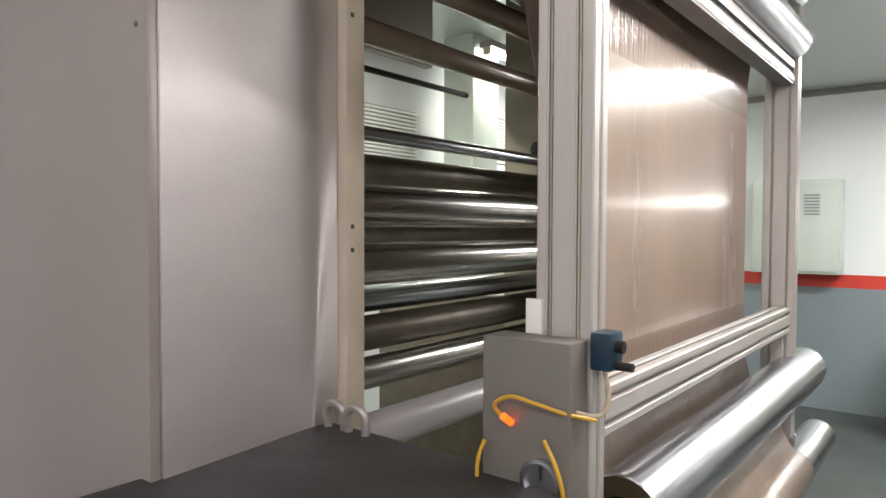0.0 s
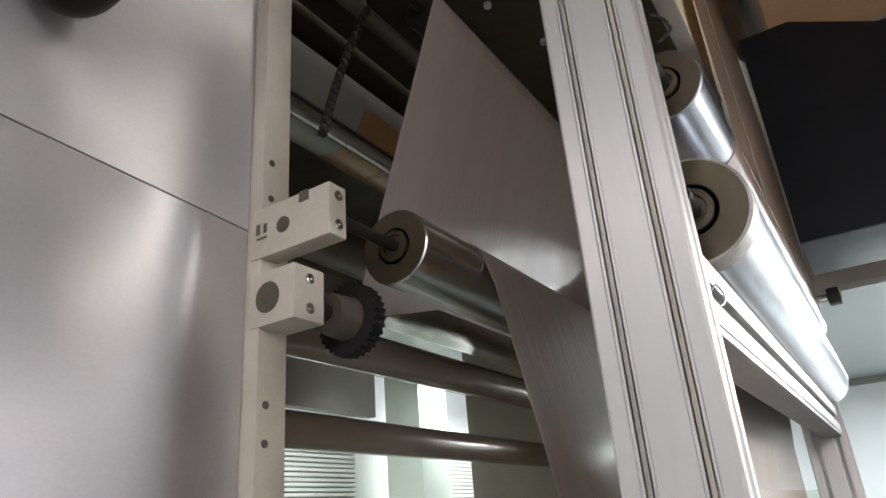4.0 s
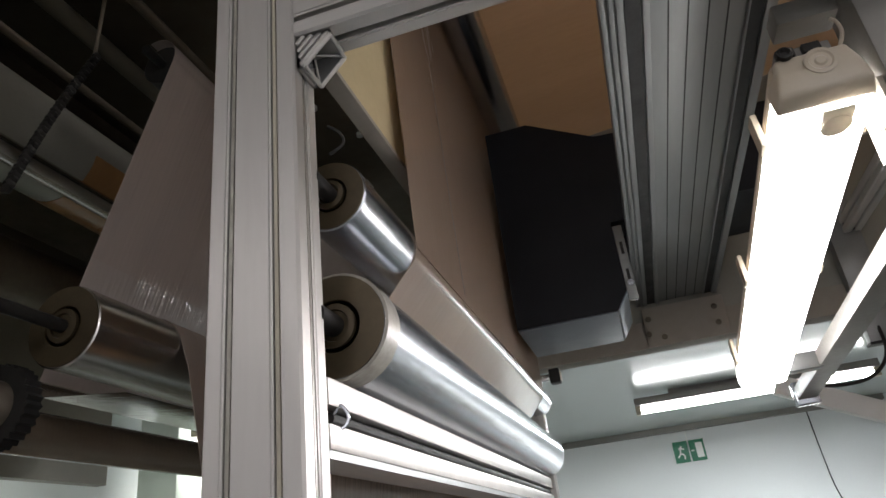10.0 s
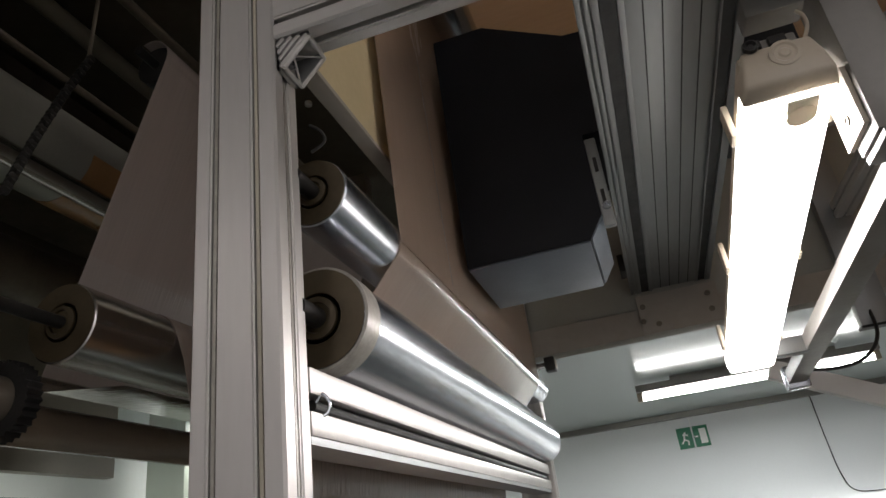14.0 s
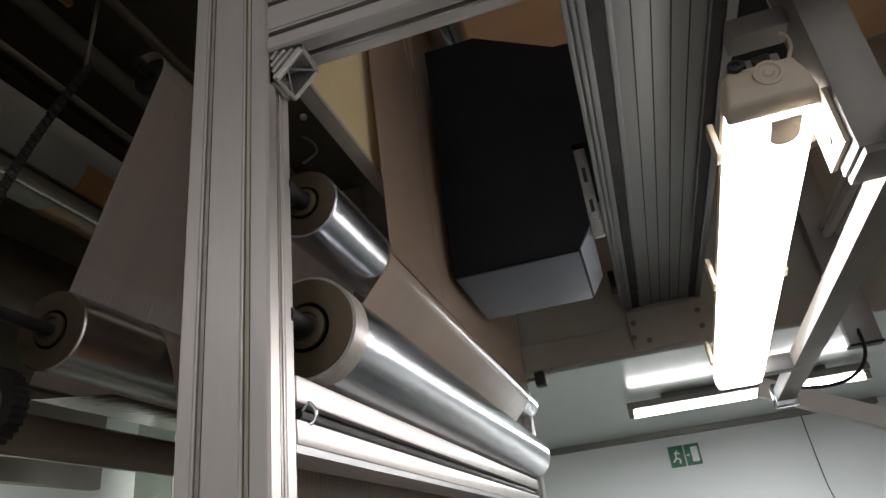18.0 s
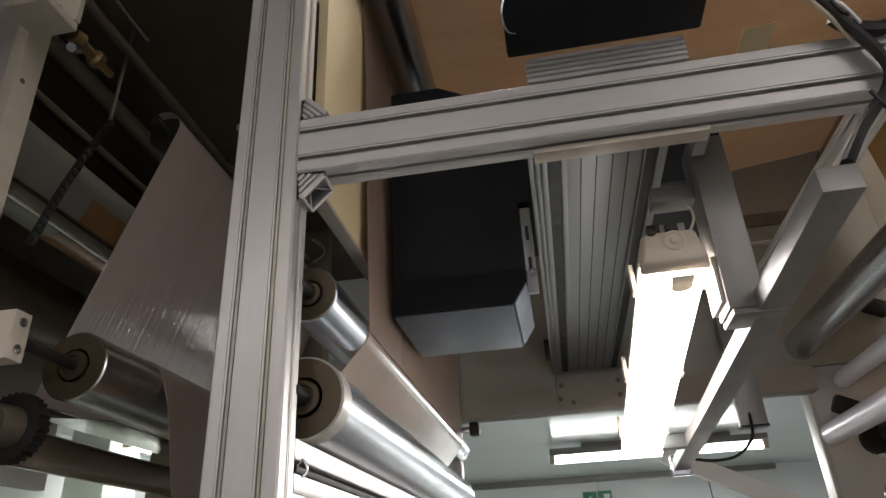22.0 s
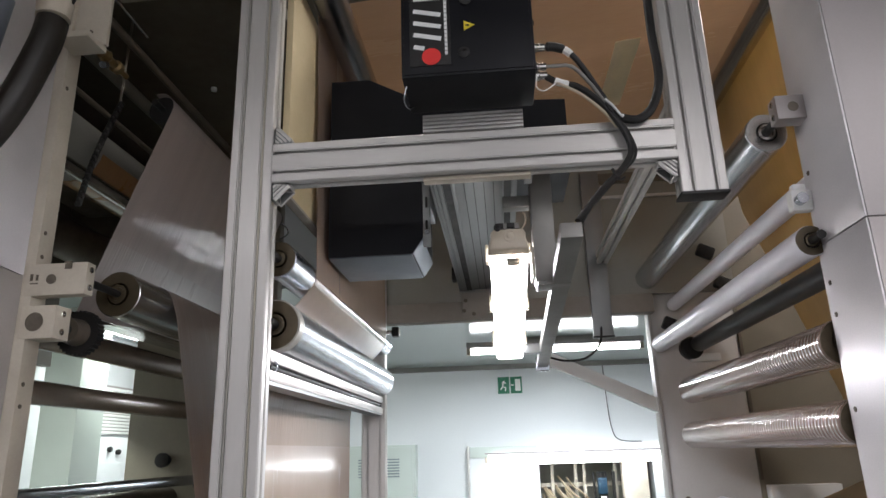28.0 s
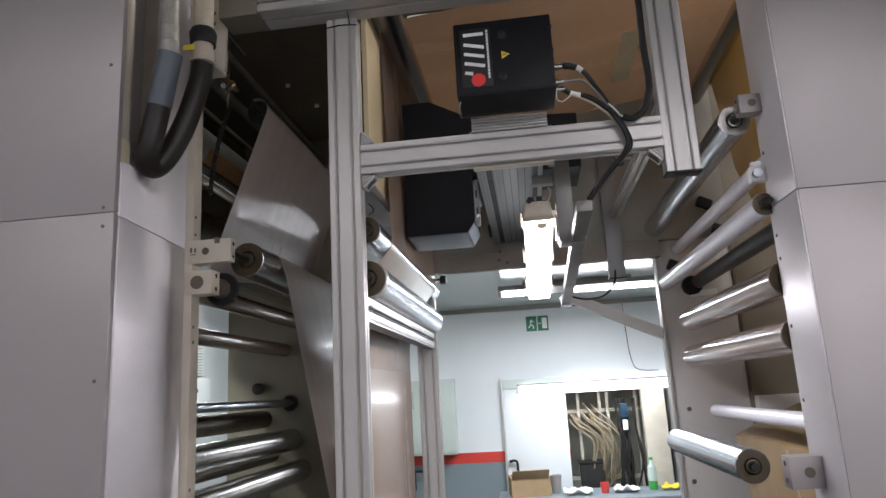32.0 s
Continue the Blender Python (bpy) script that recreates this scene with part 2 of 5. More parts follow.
BRASS = mat("brass_fitting", (0.26, 0.18, 0.085), 0.42, 1.0, 0.15, 30.0)
GREASE = mat("dark_greasy_steel", (0.16, 0.135, 0.105), 0.42, 0.4, 0.3, 12.0, (1, 1, 1), 0.04, 90.0)
GREEN_WALL = mat("green_tinted_panel", (0.52, 0.57, 0.53), 0.45, 0.0, 0.08, 3.0)
BROWN_PLATE = mat("brown_grey_machine_paint", (0.22, 0.195, 0.15), 0.4, 0.1, 0.15, 4.0, (1, 1, 1), 0.015, 120.0)
PALE_PLATE = mat("pale_grey_machine_plate", (0.62, 0.60, 0.58), 0.45, 0.15, 0.12, 3.0, (1, 1, 1), 0.01, 90.0)
KHAKI_DEEP = mat("deep_khaki_machine_paint", (0.285, 0.28, 0.245), 0.4, 0.1, 0.12, 4.0, (1, 1, 1), 0.015, 120.0)
KHAKI = mat("khaki_machine_paint", (0.235, 0.225, 0.18), 0.4, 0.1, 0.12, 4.0, (1, 1, 1), 0.015, 120.0)
CABLE_PALE = mat("pale_hose", (0.50, 0.43, 0.32), 0.5, 0.0, 0.2, 30.0)
CUP_RED = mat("red_plastic", (0.60, 0.05, 0.04), 0.35, 0.0, 0.05, 20.0)
BOTTLE = mat("green_liquid_bottle", (0.06, 0.34, 0.07), 0.2, 0.0, 0.1, 10.0)
CLEARISH = mat("clear_bottle_plastic", (0.50, 0.58, 0.54), 0.12, 0.0, 0.05, 10.0)
RECESS_DIM = mat("dim_recess_wall", (0.34, 0.33, 0.28), 0.6, 0.0, 0.3, 6.0)
HOSE_TAN = mat("tan_hose", (0.30, 0.235, 0.15), 0.5, 0.0, 0.2, 30.0)
TUBE = mat("lit_fluorescent_diffuser", (1.0, 0.99, 0.97), 0.4, 0.0, 0.0, 5.0, bump=0.0, emit=8.5)
TUBE_FAR = mat("lit_fluorescent_tube", (0.96, 1.0, 0.98), 0.4, 0.0, 0.0, 5.0, bump=0.0, emit=14.0)
TUBE_WALL = mat("lit_wall_tube", (0.96, 1.0, 0.98), 0.4, 0.0, 0.0, 5.0, bump=0.0, emit=5.0)
SENSOR_GLOW = mat("lit_sensor_lamp", (1.0, 0.11, 0.01), 0.4, 0.0, 0.0, 5.0, bump=0.0, emit=1.3)


# ---- mesh helpers ----
def part(name, bm, material, parent=None, label=""):
    me = bpy.data.meshes.new(name)
    bm.normal_update()
    bm.to_mesh(me)
    bm.free()
    me.materials.append(material)
    ob = new(name, me)
    if parent is not None:
        ob.parent = parent
    if label:
        ob["label"] = label
    return ob


def thing(name, label, category, group="", kind=""):
    return tagged(new(name), label, category, group, kind)


def shade(bm, angle=0.6):
    for f in bm.faces:
        f.smooth = True
    for e in bm.edges:
        if len(e.link_faces) == 2 and e.calc_face_angle(0) > angle:
            e.smooth = False
    return bm


def box(x0, x1, y0, y1, z0, z1, bevel=0.0, m=None):
    bm = bmesh.new()
    bmesh.ops.create_cube(bm, size=1, matrix=Matrix.Translation(((x0 + x1) / 2, (y0 + y1) / 2, (z0 + z1) / 2)) @ Matrix.Diagonal((x1 - x0, y1 - y0, z1 - z0, 1)))
    if bevel:
        bmesh.ops.bevel(bm, geom=bm.edges[:], offset=bevel, segments=2, affect="EDGES", profile=0.6)
        shade(bm, 0.9)
    if m is not None:
        bm.transform(m)
    return bm


def join(*bms):
    out = bmesh.new()
    for b in bms:
        me = bpy.data.meshes.new("tmp")
        b.to_mesh(me)
        b.free()
        out.from_mesh(me)
        bpy.data.meshes.remove(me)
    return out


def lathe(points, seg=40, m=None):
    """Turned solid along local +y: points are (y, radius)."""
    bm = bmesh.new()
    rings = []
    for y, r in points:
        rings.append([bm.verts.new((r * math.cos(2 * math.pi * k / seg), y, r * math.sin(2 * math.pi * k / seg))) for k in range(seg)])
    for a, b in zip(rings, rings[1:]):
        for k in range(seg):
            bm.faces.new((a[k], b[k], b[(k + 1) % seg], a[(k + 1) % seg]))
    bm.faces.new(rings[0])
    bm.faces.new(rings[-1][::-1])
    bmesh.ops.recalc_face_normals(bm, faces=bm.faces[:])
    shade(bm, 0.5)
    if m is not None:
        bm.transform(m)
    return bm


def rod(p0, p1, r, seg=16):
    p0, p1 = Vector(p0), Vector(p1)
    d = p1 - p0
    m = Matrix.Translation(p0) @ d.to_track_quat("Y", "Z").to_matrix().to_4x4()
    return lathe([(0, r), (d.length, r)], seg, m)


def bent(points, r, seg=10, steps=6):
    """A round tube along a smooth line through the points."""
    pts = [Vector(p) for p in points]
    line = []
    for i in range(len(pts) - 1):
        a, b, c, d = pts[max(i - 1, 0)], pts[i], pts[i + 1], pts[min(i + 2, len(pts) - 1)]
        for k in range(steps):
            t = k / steps
            line.append(0.5 * (2 * b + (c - a) * t + (2 * a - 5 * b + 4 * c - d) * t * t + (3 * b - a - 3 * c + d) * t ** 3))
    line.append(pts[-1])
    bm = bmesh.new()
    rings = []
    side = Vector((0.31, 0.72, 0.62))
    for i, p in enumerate(line):
        d = (line[min(i + 1, len(line) - 1)] - line[max(i - 1, 0)]).normalized()
        u = (side - d * side.dot(d)).normalized()
        side = u
        v = d.cross(u)
        rings.append([bm.verts.new(p + r * (math.cos(2 * math.pi * k / seg) * u + math.sin(2 * math.pi * k / seg) * v)) for k in range(seg)])
    for a, b in zip(rings, rings[1:]):
        for k in range(seg):
            bm.faces.new((a[k], a[(k + 1) % seg], b[(k + 1) % seg], b[k]))
    bm.faces.new(rings[0][::-1])
    bm.faces.new(rings[-1])
    bmesh.ops.recalc_face_normals(bm, faces=bm.faces[:])
    return shade(bm, 0.7)


def side_slots(width, count, depth=0.013, gap=0.008, lip=0.004):
    """The outline of one face with T-slots, from -width/2 to width/2, as (along, inward)."""
    out = [(-width / 2 + 0.003, 0.0)]
    for k in range(count):
        c = -width / 2 + width * (k + 0.5) / count
        g = gap / 2
        out += [(c - g - 0.0035, 0), (c - g - 0.0025, 0.0015), (c - g, 0.0015), (c - g, lip), (c - g - 0.006, lip + 0.001), (c - g - 0.003, depth), (c + g + 0.003, depth),
                (c + g + 0.006, lip + 0.001), (c + g, lip), (c + g, 0.0015), (c + g + 0.0025, 0.0015), (c + g + 0.0035, 0)]
    out.append((width / 2 - 0.003, 0.0))
    return out


def extrusion(w, d, length, nw, nd):
    """Slotted aluminium section: w across local x, d across local y, along local +z from 0."""
    pts = [(a, -d / 2 + i) for a, i in side_slots(w, nw)]
    pts += [(w / 2 - i, a) for a, i in side_slots(d, nd)]
    pts += [(-a, d / 2 - i) for a, i in side_slots(w, nw)]
    pts += [(-w / 2 + i, -a) for a, i in side_slots(d, nd)]
    bm = bmesh.new()
    lo = [bm.verts.new((x, y, 0)) for x, y in pts]
    hi = [bm.verts.new((x, y, length)) for x, y in pts]
    n = len(pts)
    for k in range(n):
        bm.faces.new((lo[k], lo[(k + 1) % n], hi[(k + 1) % n], hi[k]))
    bm.faces.new(lo[::-1])
    bm.faces.new(hi)
    return bm


def arc(cx, cz, r, a0, a1, n=10):
    return [(cx + r * math.cos(radians(a0 + (a1 - a0) * k / n)), cz + r * math.sin(radians(a0 + (a1 - a0) * k / n))) for k in range(n + 1)]


def sheet(path, y0, y1, thick=0.0012):
    """A thin film along a path of (x, z), as wide as y0 to y1."""
    full = [path[0]]
    for p, q in zip(path, path[1:]):
        if math.hypot(q[0] - p[0], q[1] - p[1]) > 0.05:
            full += [(p[0] + (q[0] - p[0]) * k, p[1] + (q[1] - p[1]) * k) for k in (0.03, 0.97)]
        full.append(q)
    path = full
    bm = bmesh.new()
    rows = []
    for i, (x, z) in enumerate(path):
        a, b = path[max(i - 1, 0)], path[min(i + 1, len(path) - 1)]
        dx, dz = b[0] - a[0], b[1] - a[1]
        ln = math.hypot(dx, dz) or 1
        nx, nz = -dz / ln * thick / 2, dx / ln * thick / 2
        rows.append([bm.verts.new(v) for v in ((x + nx, y0, z + nz), (x + nx, y1, z + nz), (x - nx, y1, z - nz), (x - nx, y0, z - nz))])
    for a, b in zip(rows, rows[1:]):
        for k in range(4):
            bm.faces.new((a[k], a[(k + 1) % 4], b[(k + 1) % 4], b[k]))
    bm.faces.new(rows[0][::-1])
    bm.faces.new(rows[-1])
    bmesh.ops.recalc_face_normals(bm, faces=bm.faces[:])
    return shade(bm, 0.8)


def at(x, y, z, rx=0, ry=0, rz=0):
    return pose(x, y, z, rx, ry, rz)


# ---- lamps of the place ----
def area(name, x, y, z, sx, sy, watts, color=(1, 1, 1), rx=0, ry=0, rz=0):
    la = bpy.data.lights.new(name, "AREA")
    la.shape, la.size, la.size_y, la.energy, la.color = "RECTANGLE", sx, sy, watts, color
    ob = new(name, la)
    ob.matrix_world = pose(x, y, z, rx, ry, rz)
    return ob


world = bpy.data.worlds.new("hall_air")
scene.world = world
world.use_nodes = True
world.node_tree.nodes["Background"].inputs[0].default_value = (0.9, 0.95, 1.0, 1)
world.node_tree.nodes["Background"].inputs[1].default_value = 0.02

LAMP_A = pose(0.005, 1.027, 2.243, -9.0)
la = area("lamp_over_aisle", 0, 0, 0, 0.08, 0.86, 11.0, (1, 0.985, 1.0))
la.matrix_world = LAMP_A @ pose(0, 0.46, -0.016)
area("lamp_far_room", 0.36, 4.40, 2.425, 1.2, 0.08, 51, (0.94, 1, 1.0))
area("lamp_bench", 0.50, 5.84, 1.648, 1.3, 0.07, 5.0, (0.94, 1, 1.0))
area("lamp_hall_behind", 0.9, -2.0, 3.10, 0.16, 2.5, 16, (1, 0.965, 0.97))
area("lamp_hall_side", 2.2, -2.4, 3.10, 2.5, 0.16, 60, (1, 0.965, 0.97), rx=-6)
area("lamp_hall_front", -1.6, -1.9, 3.40, 2.5, 0.16, 18, (1, 0.965, 0.97), rx=-6)
area("lamp_roof", -0.1, 1.7, 4.28, 2.2, 0.16, 14, (1, 0.95, 0.86))
area("lamp_roof", 1.75, 1.25, 4.0, 0.16, 0.8, 46, (1, 0.95, 0.86), rx=-40)
area("lamp_left_room", -2.6, 4.2, 2.58, 0.12, 1.2, 13, (0.92, 1, 0.88))
area("lamp_left_room", -2.6, 1.7, 2.58, 0.12, 1.2, 27, (0.92, 1, 0.88))

# ---- shell of the hall ----
HX0, HX1, HY0, HY1, HZ = -3.2, 4.0, -3.5, 6.0, 4.6
OX0, OX1, OZ = 0.27, 1.30, 1.66
tagged(part("floor", box(HX0, HX1, HY0, 6.9, -0.2, 0.0), FLOOR), "smooth green-grey painted concrete floor", "floor", kind="structure")
STR0, STR1 = 0.985, 1.09
for nm, x0, x1, z0, z1, m, lab in (
    ("wall_north", HX0, OX0, STR1, HZ, WALL, "white painted wall above a red stripe"),
    ("wall_north_lintel", OX0, OX1, OZ, HZ, WALL, "white painted wall above a cable recess"),
    ("wall_north_right", OX1, HX1, 0.0, HZ, WALL, "white painted wall beside a cable recess"),
    ("wall_north_stripe", HX0, OX0, STR0, STR1, WALL_RED, "red stripe painted along the white wall"),
    ("wall_north_dado", HX0, OX0, 0.0, STR0, WALL_GREY, "grey painted lower wall under a red stripe"),
):
    tagged(part(nm, box(x0, x1, HY1, HY1 + 0.2, z0, z1), m), lab, "wall", kind="structure")
# Recess walls: the dimness inside the opening is put into their colour.
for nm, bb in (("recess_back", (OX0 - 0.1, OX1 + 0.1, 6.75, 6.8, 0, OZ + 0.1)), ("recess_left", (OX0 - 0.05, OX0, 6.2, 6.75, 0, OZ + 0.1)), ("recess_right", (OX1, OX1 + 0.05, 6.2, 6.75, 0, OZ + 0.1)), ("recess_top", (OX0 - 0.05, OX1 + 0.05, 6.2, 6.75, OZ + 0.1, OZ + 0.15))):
    tagged(part("wall_" + nm, box(*bb), RECESS_DIM), "inner wall of a cable recess, its dimness put into the colour", "wall", kind="structure")
tagged(part("wall_west", box(HX0 - 0.2, HX0, HY0, HY1, 0, HZ), WALL), "plain white painted hall wall", "wall", kind="structure")
tagged(part("wall_east", box(HX1, HX1 + 0.2, HY0, HY1, 0, HZ), WALL), "plain white painted hall wall", "wall", kind="structure")
tagged(part("wall_south", box(HX0, HX1, HY0 - 0.2, HY0, 0, HZ), WALL), "plain white painted hall wall", "wall", kind="structure")
tagged(part("ceiling_high", box(HX0, HX1, HY0, HY1, HZ, HZ + 0.2), DARK_CEIL), "dark roof underside above the press", "ceiling", kind="structure")
tagged(part("ceiling_low", box(-1.54, HX1, 2.56, HY1, 2.555, 2.65), CEIL), "glossy pale green-white low ceiling", "ceiling", kind="structure")
tagged(part("ceiling_left", box(HX0, -2.2, 0.6, HY1, 2.75, 2.85), CEIL), "pale ceiling of the room beyond the press", "ceiling", kind="structure")
tagged(part("ceiling_cable_duct", box(HX0, 1.45, HY1 - 0.06, HY1 - 0.002, 2.512, 2.553), BOX_GREY), "dark grey cable duct along the wall and ceiling", "cable duct", kind="structure")


# ---- rollers and bearing blocks ----
def roller(x, z, y0, y1, r, material, label, shaft=0.012, s0=0.06, s1=0.05, end=None, category="roller", group="press rollers", ring=True):
    """A roller along y with end plates, bearing rings and a shaft."""
    t = thing("roller", label, category, group)
    t.location = (x, (y0 + y1) / 2, z)
    h = (y1 - y0) / 2
    shell = part("shell", lathe([(-h, r - 0.003), (-h + 0.002, r), (h - 0.002, r), (h, r - 0.003)], 48), material, t)
    for sgn, s in ((-1, s0), (1, s1)):
        part("shaft", lathe([(0, shaft * 0.85), (s + 0.004, shaft * 0.85)], 16, Matrix.Diagonal((1, sgn, 1, 1)) @ Matrix.Translation((0, h - 0.004, 0))), RUBBER, t)
        if ring:
            pl = lathe([(0, r * 0.96), (0.003, r * 0.96), (0.003, r * 0.50), (0.001, r * 0.48), (0.001, r * 0.42), (0.005, r * 0.41), (0.006, r * 0.30), (0.003, r * 0.28), (0.003, shaft)], 40,
                       Matrix.Diagonal((1, sgn, 1, 1)) @ Matrix.Translation((0, h - 0.001, 0)))
            part("end_plate", pl, end or ROLL_END, shell, "dark turned end plate")
    return t


def bearing_block(x0, x1, y0, y1, z0, z1, label, hole=0.017, face=1, material=None, group="bearing blocks"):
    """A block with a bored front face and two socket screws on the aisle face. face: 1 towards +x, -1 towards -x."""
    t = thing("bearing_block", label, "bearing block", group)
    cx, cy, cz = (x0 + x1) / 2, (y0 + y1) / 2, (z0 + z1) / 2
    t.location = (cx, cy, cz)
    w, d, h = (x1 - x0) / 2, (y1 - y0) / 2, (z1 - z0) / 2
    body = part("body", box(-w, w, -d, d, -h, h, 0.0025), material or CREAM, t)
    hx = 0.15 * w * -face
    part("bore", lathe([(0, hole), (0.0015, hole), (0.0015, hole * 0.8)], 24, at(hx, -d - 0.0012, 0)), GREASE, body, "dark bore")
    for k in (-1, 1):
        part("screw", lathe([(0, 0.0075), (0.0025, 0.0075), (0.003, 0.0065), (0.003, 0.0036), (0.0008, 0.0034)], 16, at(face * (w - 0.0005), 0, k * h * 0.55, 0, 0, -90 * face)), SATIN, body, "steel socket screw")
    return t


def dot_screw(parent, x, y, z, axis="x", sgn=1, r=0.007):
    rot = {"x": (0, 0, -90 * sgn), "y": (0, 0, 0 if sgn > 0 else 180), "z": (90, 0, 0)}[axis]
    return part("screw", lathe([(0, r), (0.0015, r * 0.95), (0.002, r * 0.6), (0.0008, r * 0.5)], 12, at(x, y, z, *rot)), GREASE, parent)


# ---- left printing unit ----
LX = -1.138      # aisle face of the left covers
LF = 0.450       # front of the left cabinet
ST = -1.112      # aisle edge of the cream side frame

unit = thing("press_cabinet", "satin stainless steel cover cabinet of a printing press", "machine cabinet")
SEAM = 2.195
SLANT = at(-1.096, LF, 0, 0, 0, 5.6)
part("side_panel", box(-0.02, 0, 0.003, 0.424, 0.03, SEAM - 0.001, 0.0015, SLANT), STEEL, unit, "brushed steel lower side cover")
cut = bmesh.new()
edge = ((0.003, SEAM + 0.001), (0.424, SEAM + 0.001), (0.424, 3.9), (0.27, 3.9), (0.21, 2.62), (0.135, 2.362), (0.003, 2.345))
ca = [cut.verts.new((0, y, z)) for y, z in edge]
cb = [cut.verts.new((-0.02, y, z)) for y, z in edge]
cut.faces.new(ca)
cut.faces.new(cb[::-1])
for k in range(7):
    cut.faces.new((ca[k], cb[k], cb[(k + 1) % 7], ca[(k + 1) % 7]))
bmesh.ops.recalc_face_normals(cut, faces=cut.faces[:])
cut.transform(SLANT)
part("side_panel", cut, STEEL, unit, "brushed steel upper side cover cut out for the hoses")
part("edge_tape", box(-0.012, -0.006, 0.004, 0.052, 2.348, 2.415, 0, SLANT), PATCH, unit, "yellowed tape patch")
part("front_panel", box(-2.6, -1.099, LF - 0.018, LF, 0.03, SEAM + 0.006, 0.0015), STEEL_GREY, unit, "grey steel front cover")
part("front_panel", box(-2.6, -1.099, LF - 0.018, LF, SEAM + 0.008, 3.9, 0.0015), STEEL_GREY, unit, "grey steel front cover")
part("back_panel", box(-2.6, -2.58, LF, 0.86, 0.03, 3.9), STEEL_GREY, unit)
part("recess_panel", box(LX - 0.18, LX - 0.165, LF + 0.003, 0.86, 2.30, 3.9), PALE_PLATE, unit, "pale grey recess behind the hoses")
part("recess_floor", box(LX - 0.165, LX - 0.021, LF + 0.003, 0.86, 2.33, 2.350), STEEL, unit)
for z in (2.215, 2.165, 1.77, 2.62):
    dot_screw(unit, -1.128, LF - 0.019, z, "y", -1, 0.005)

near_frame = thing("side_frame", "cream painted steel side frame of the printing unit", "machine frame", "press side frames")
part("plate", box(-1.75, ST, 0.874, 0.927, 0.1, 3.9, 0.003), CREAM, near_frame)
for z in (2.305, 2.245, 1.944, 1.895, 1.45, 1.40, 2.70):
    dot_screw(near_frame, ST, 0.890, z, "x", 1, 0.0055)
far_frame = thing("side_frame", "khaki painted far side frame of the printing unit", "machine frame", "press side frames")
part("plate", box(-1.66, -1.02, 2.33, 2.39, 0.1, 3.9, 0.003), BROWN_PLATE, far_frame)
part("sensor_block", box(-1.10, -1.03, 2.28, 2.33, 1.70, 1.90, 0.006), CREAM, far_frame, "cream block on the far plate")
part("knob", lathe([(0, 0.02), (0.03, 0.03), (0.05, 0.03), (0.055, 0.02)], 16, at(-1.475, 2.33, 1.77) @ Matrix.Diagonal((1, -1, 1, 1))), RUBBER, far_frame, "black knob")
part("flange", lathe([(0, 0.040), (0.012, 0.040), (0.016, 0.030)], 20, at(-1.315, 2.33, 1.688) @ Matrix.Diagonal((1, -1, 1, 1))), RUBBER, far_frame, "black bearing flange")
part("plate_upper", box(-2.1, -1.662, 2.33, 2.39, 2.62, 3.9, 0.003), GREASE, far_frame)
part("plate_lower", box(-2.4, -1.662, 2.33, 2.39, 0.1, 1.15, 0.003), GREASE, far_frame)

blk = bearing_block(-1.13, -0.982, 0.872, 0.906, 2.145, 2.222, "scuffed cream bearing block holding a steel roller shaft", 0.012)
for x, z, w, h in ((-0.060, 0.006, 0.007, 0.016), (-0.046, 0.005, 0.006, 0.014), (-0.052, -0.009, 0.020, 0.003), (0.028, 0.030, 0.018, 0.014)):
    part("scuff", box(x - w / 2, x + w / 2, -0.0180, -0.0168, z - h / 2, z + h / 2), GREASE, blk, "dark scuff")
part("stub", box(0.012, 0.030, -0.012, 0.006, 0.0385, 0.044, 0.001), GREASE, blk)
bearing_block(-1.13, -1.045, 0.872, 0.930, 2.045, 2.122, "cream bearing block with a large bore", 0.022)

roller(-0.998, 2.181, 1.036, 2.33, 0.060, SATIN, "satin steel guide roller under the rising film", 0.011, 0.12)
rc = roller(-1.083, 2.082, 1.02, 1.07, 0.026, RUBBER, "black toothed gear wheel beside a cream block", 0.016, 0.08, 0.008, ring=False)
gear = bmesh.new()
teeth = 30
ring_lo, ring_hi = [], []
for k in range(teeth * 2):
    a = 2 * math.pi * k / (teeth * 2)
    r = 0.058 if k % 2 else 0.053
    ring_lo.append(gear.verts.new((r * math.cos(a), -0.025, r * math.sin(a))))
    ring_hi.append(gear.verts.new((r * math.cos(a), 0.0, r * math.sin(a))))
for k in range(teeth * 2):
    n = (k + 1) % (teeth * 2)
    gear.faces.new((ring_lo[k], ring_hi[k], ring_hi[n], ring_lo[n]))
gear.faces.new(ring_lo)
gear.faces.new(ring_hi[::-1])
part("gear_wheel", gear, RUBBER, rc, "black toothed drive wheel")
part("collar", lathe([(-0.070, 0.030), (-0.025, 0.034), (-0.023, 0.02)], 24), GREASE, rc)

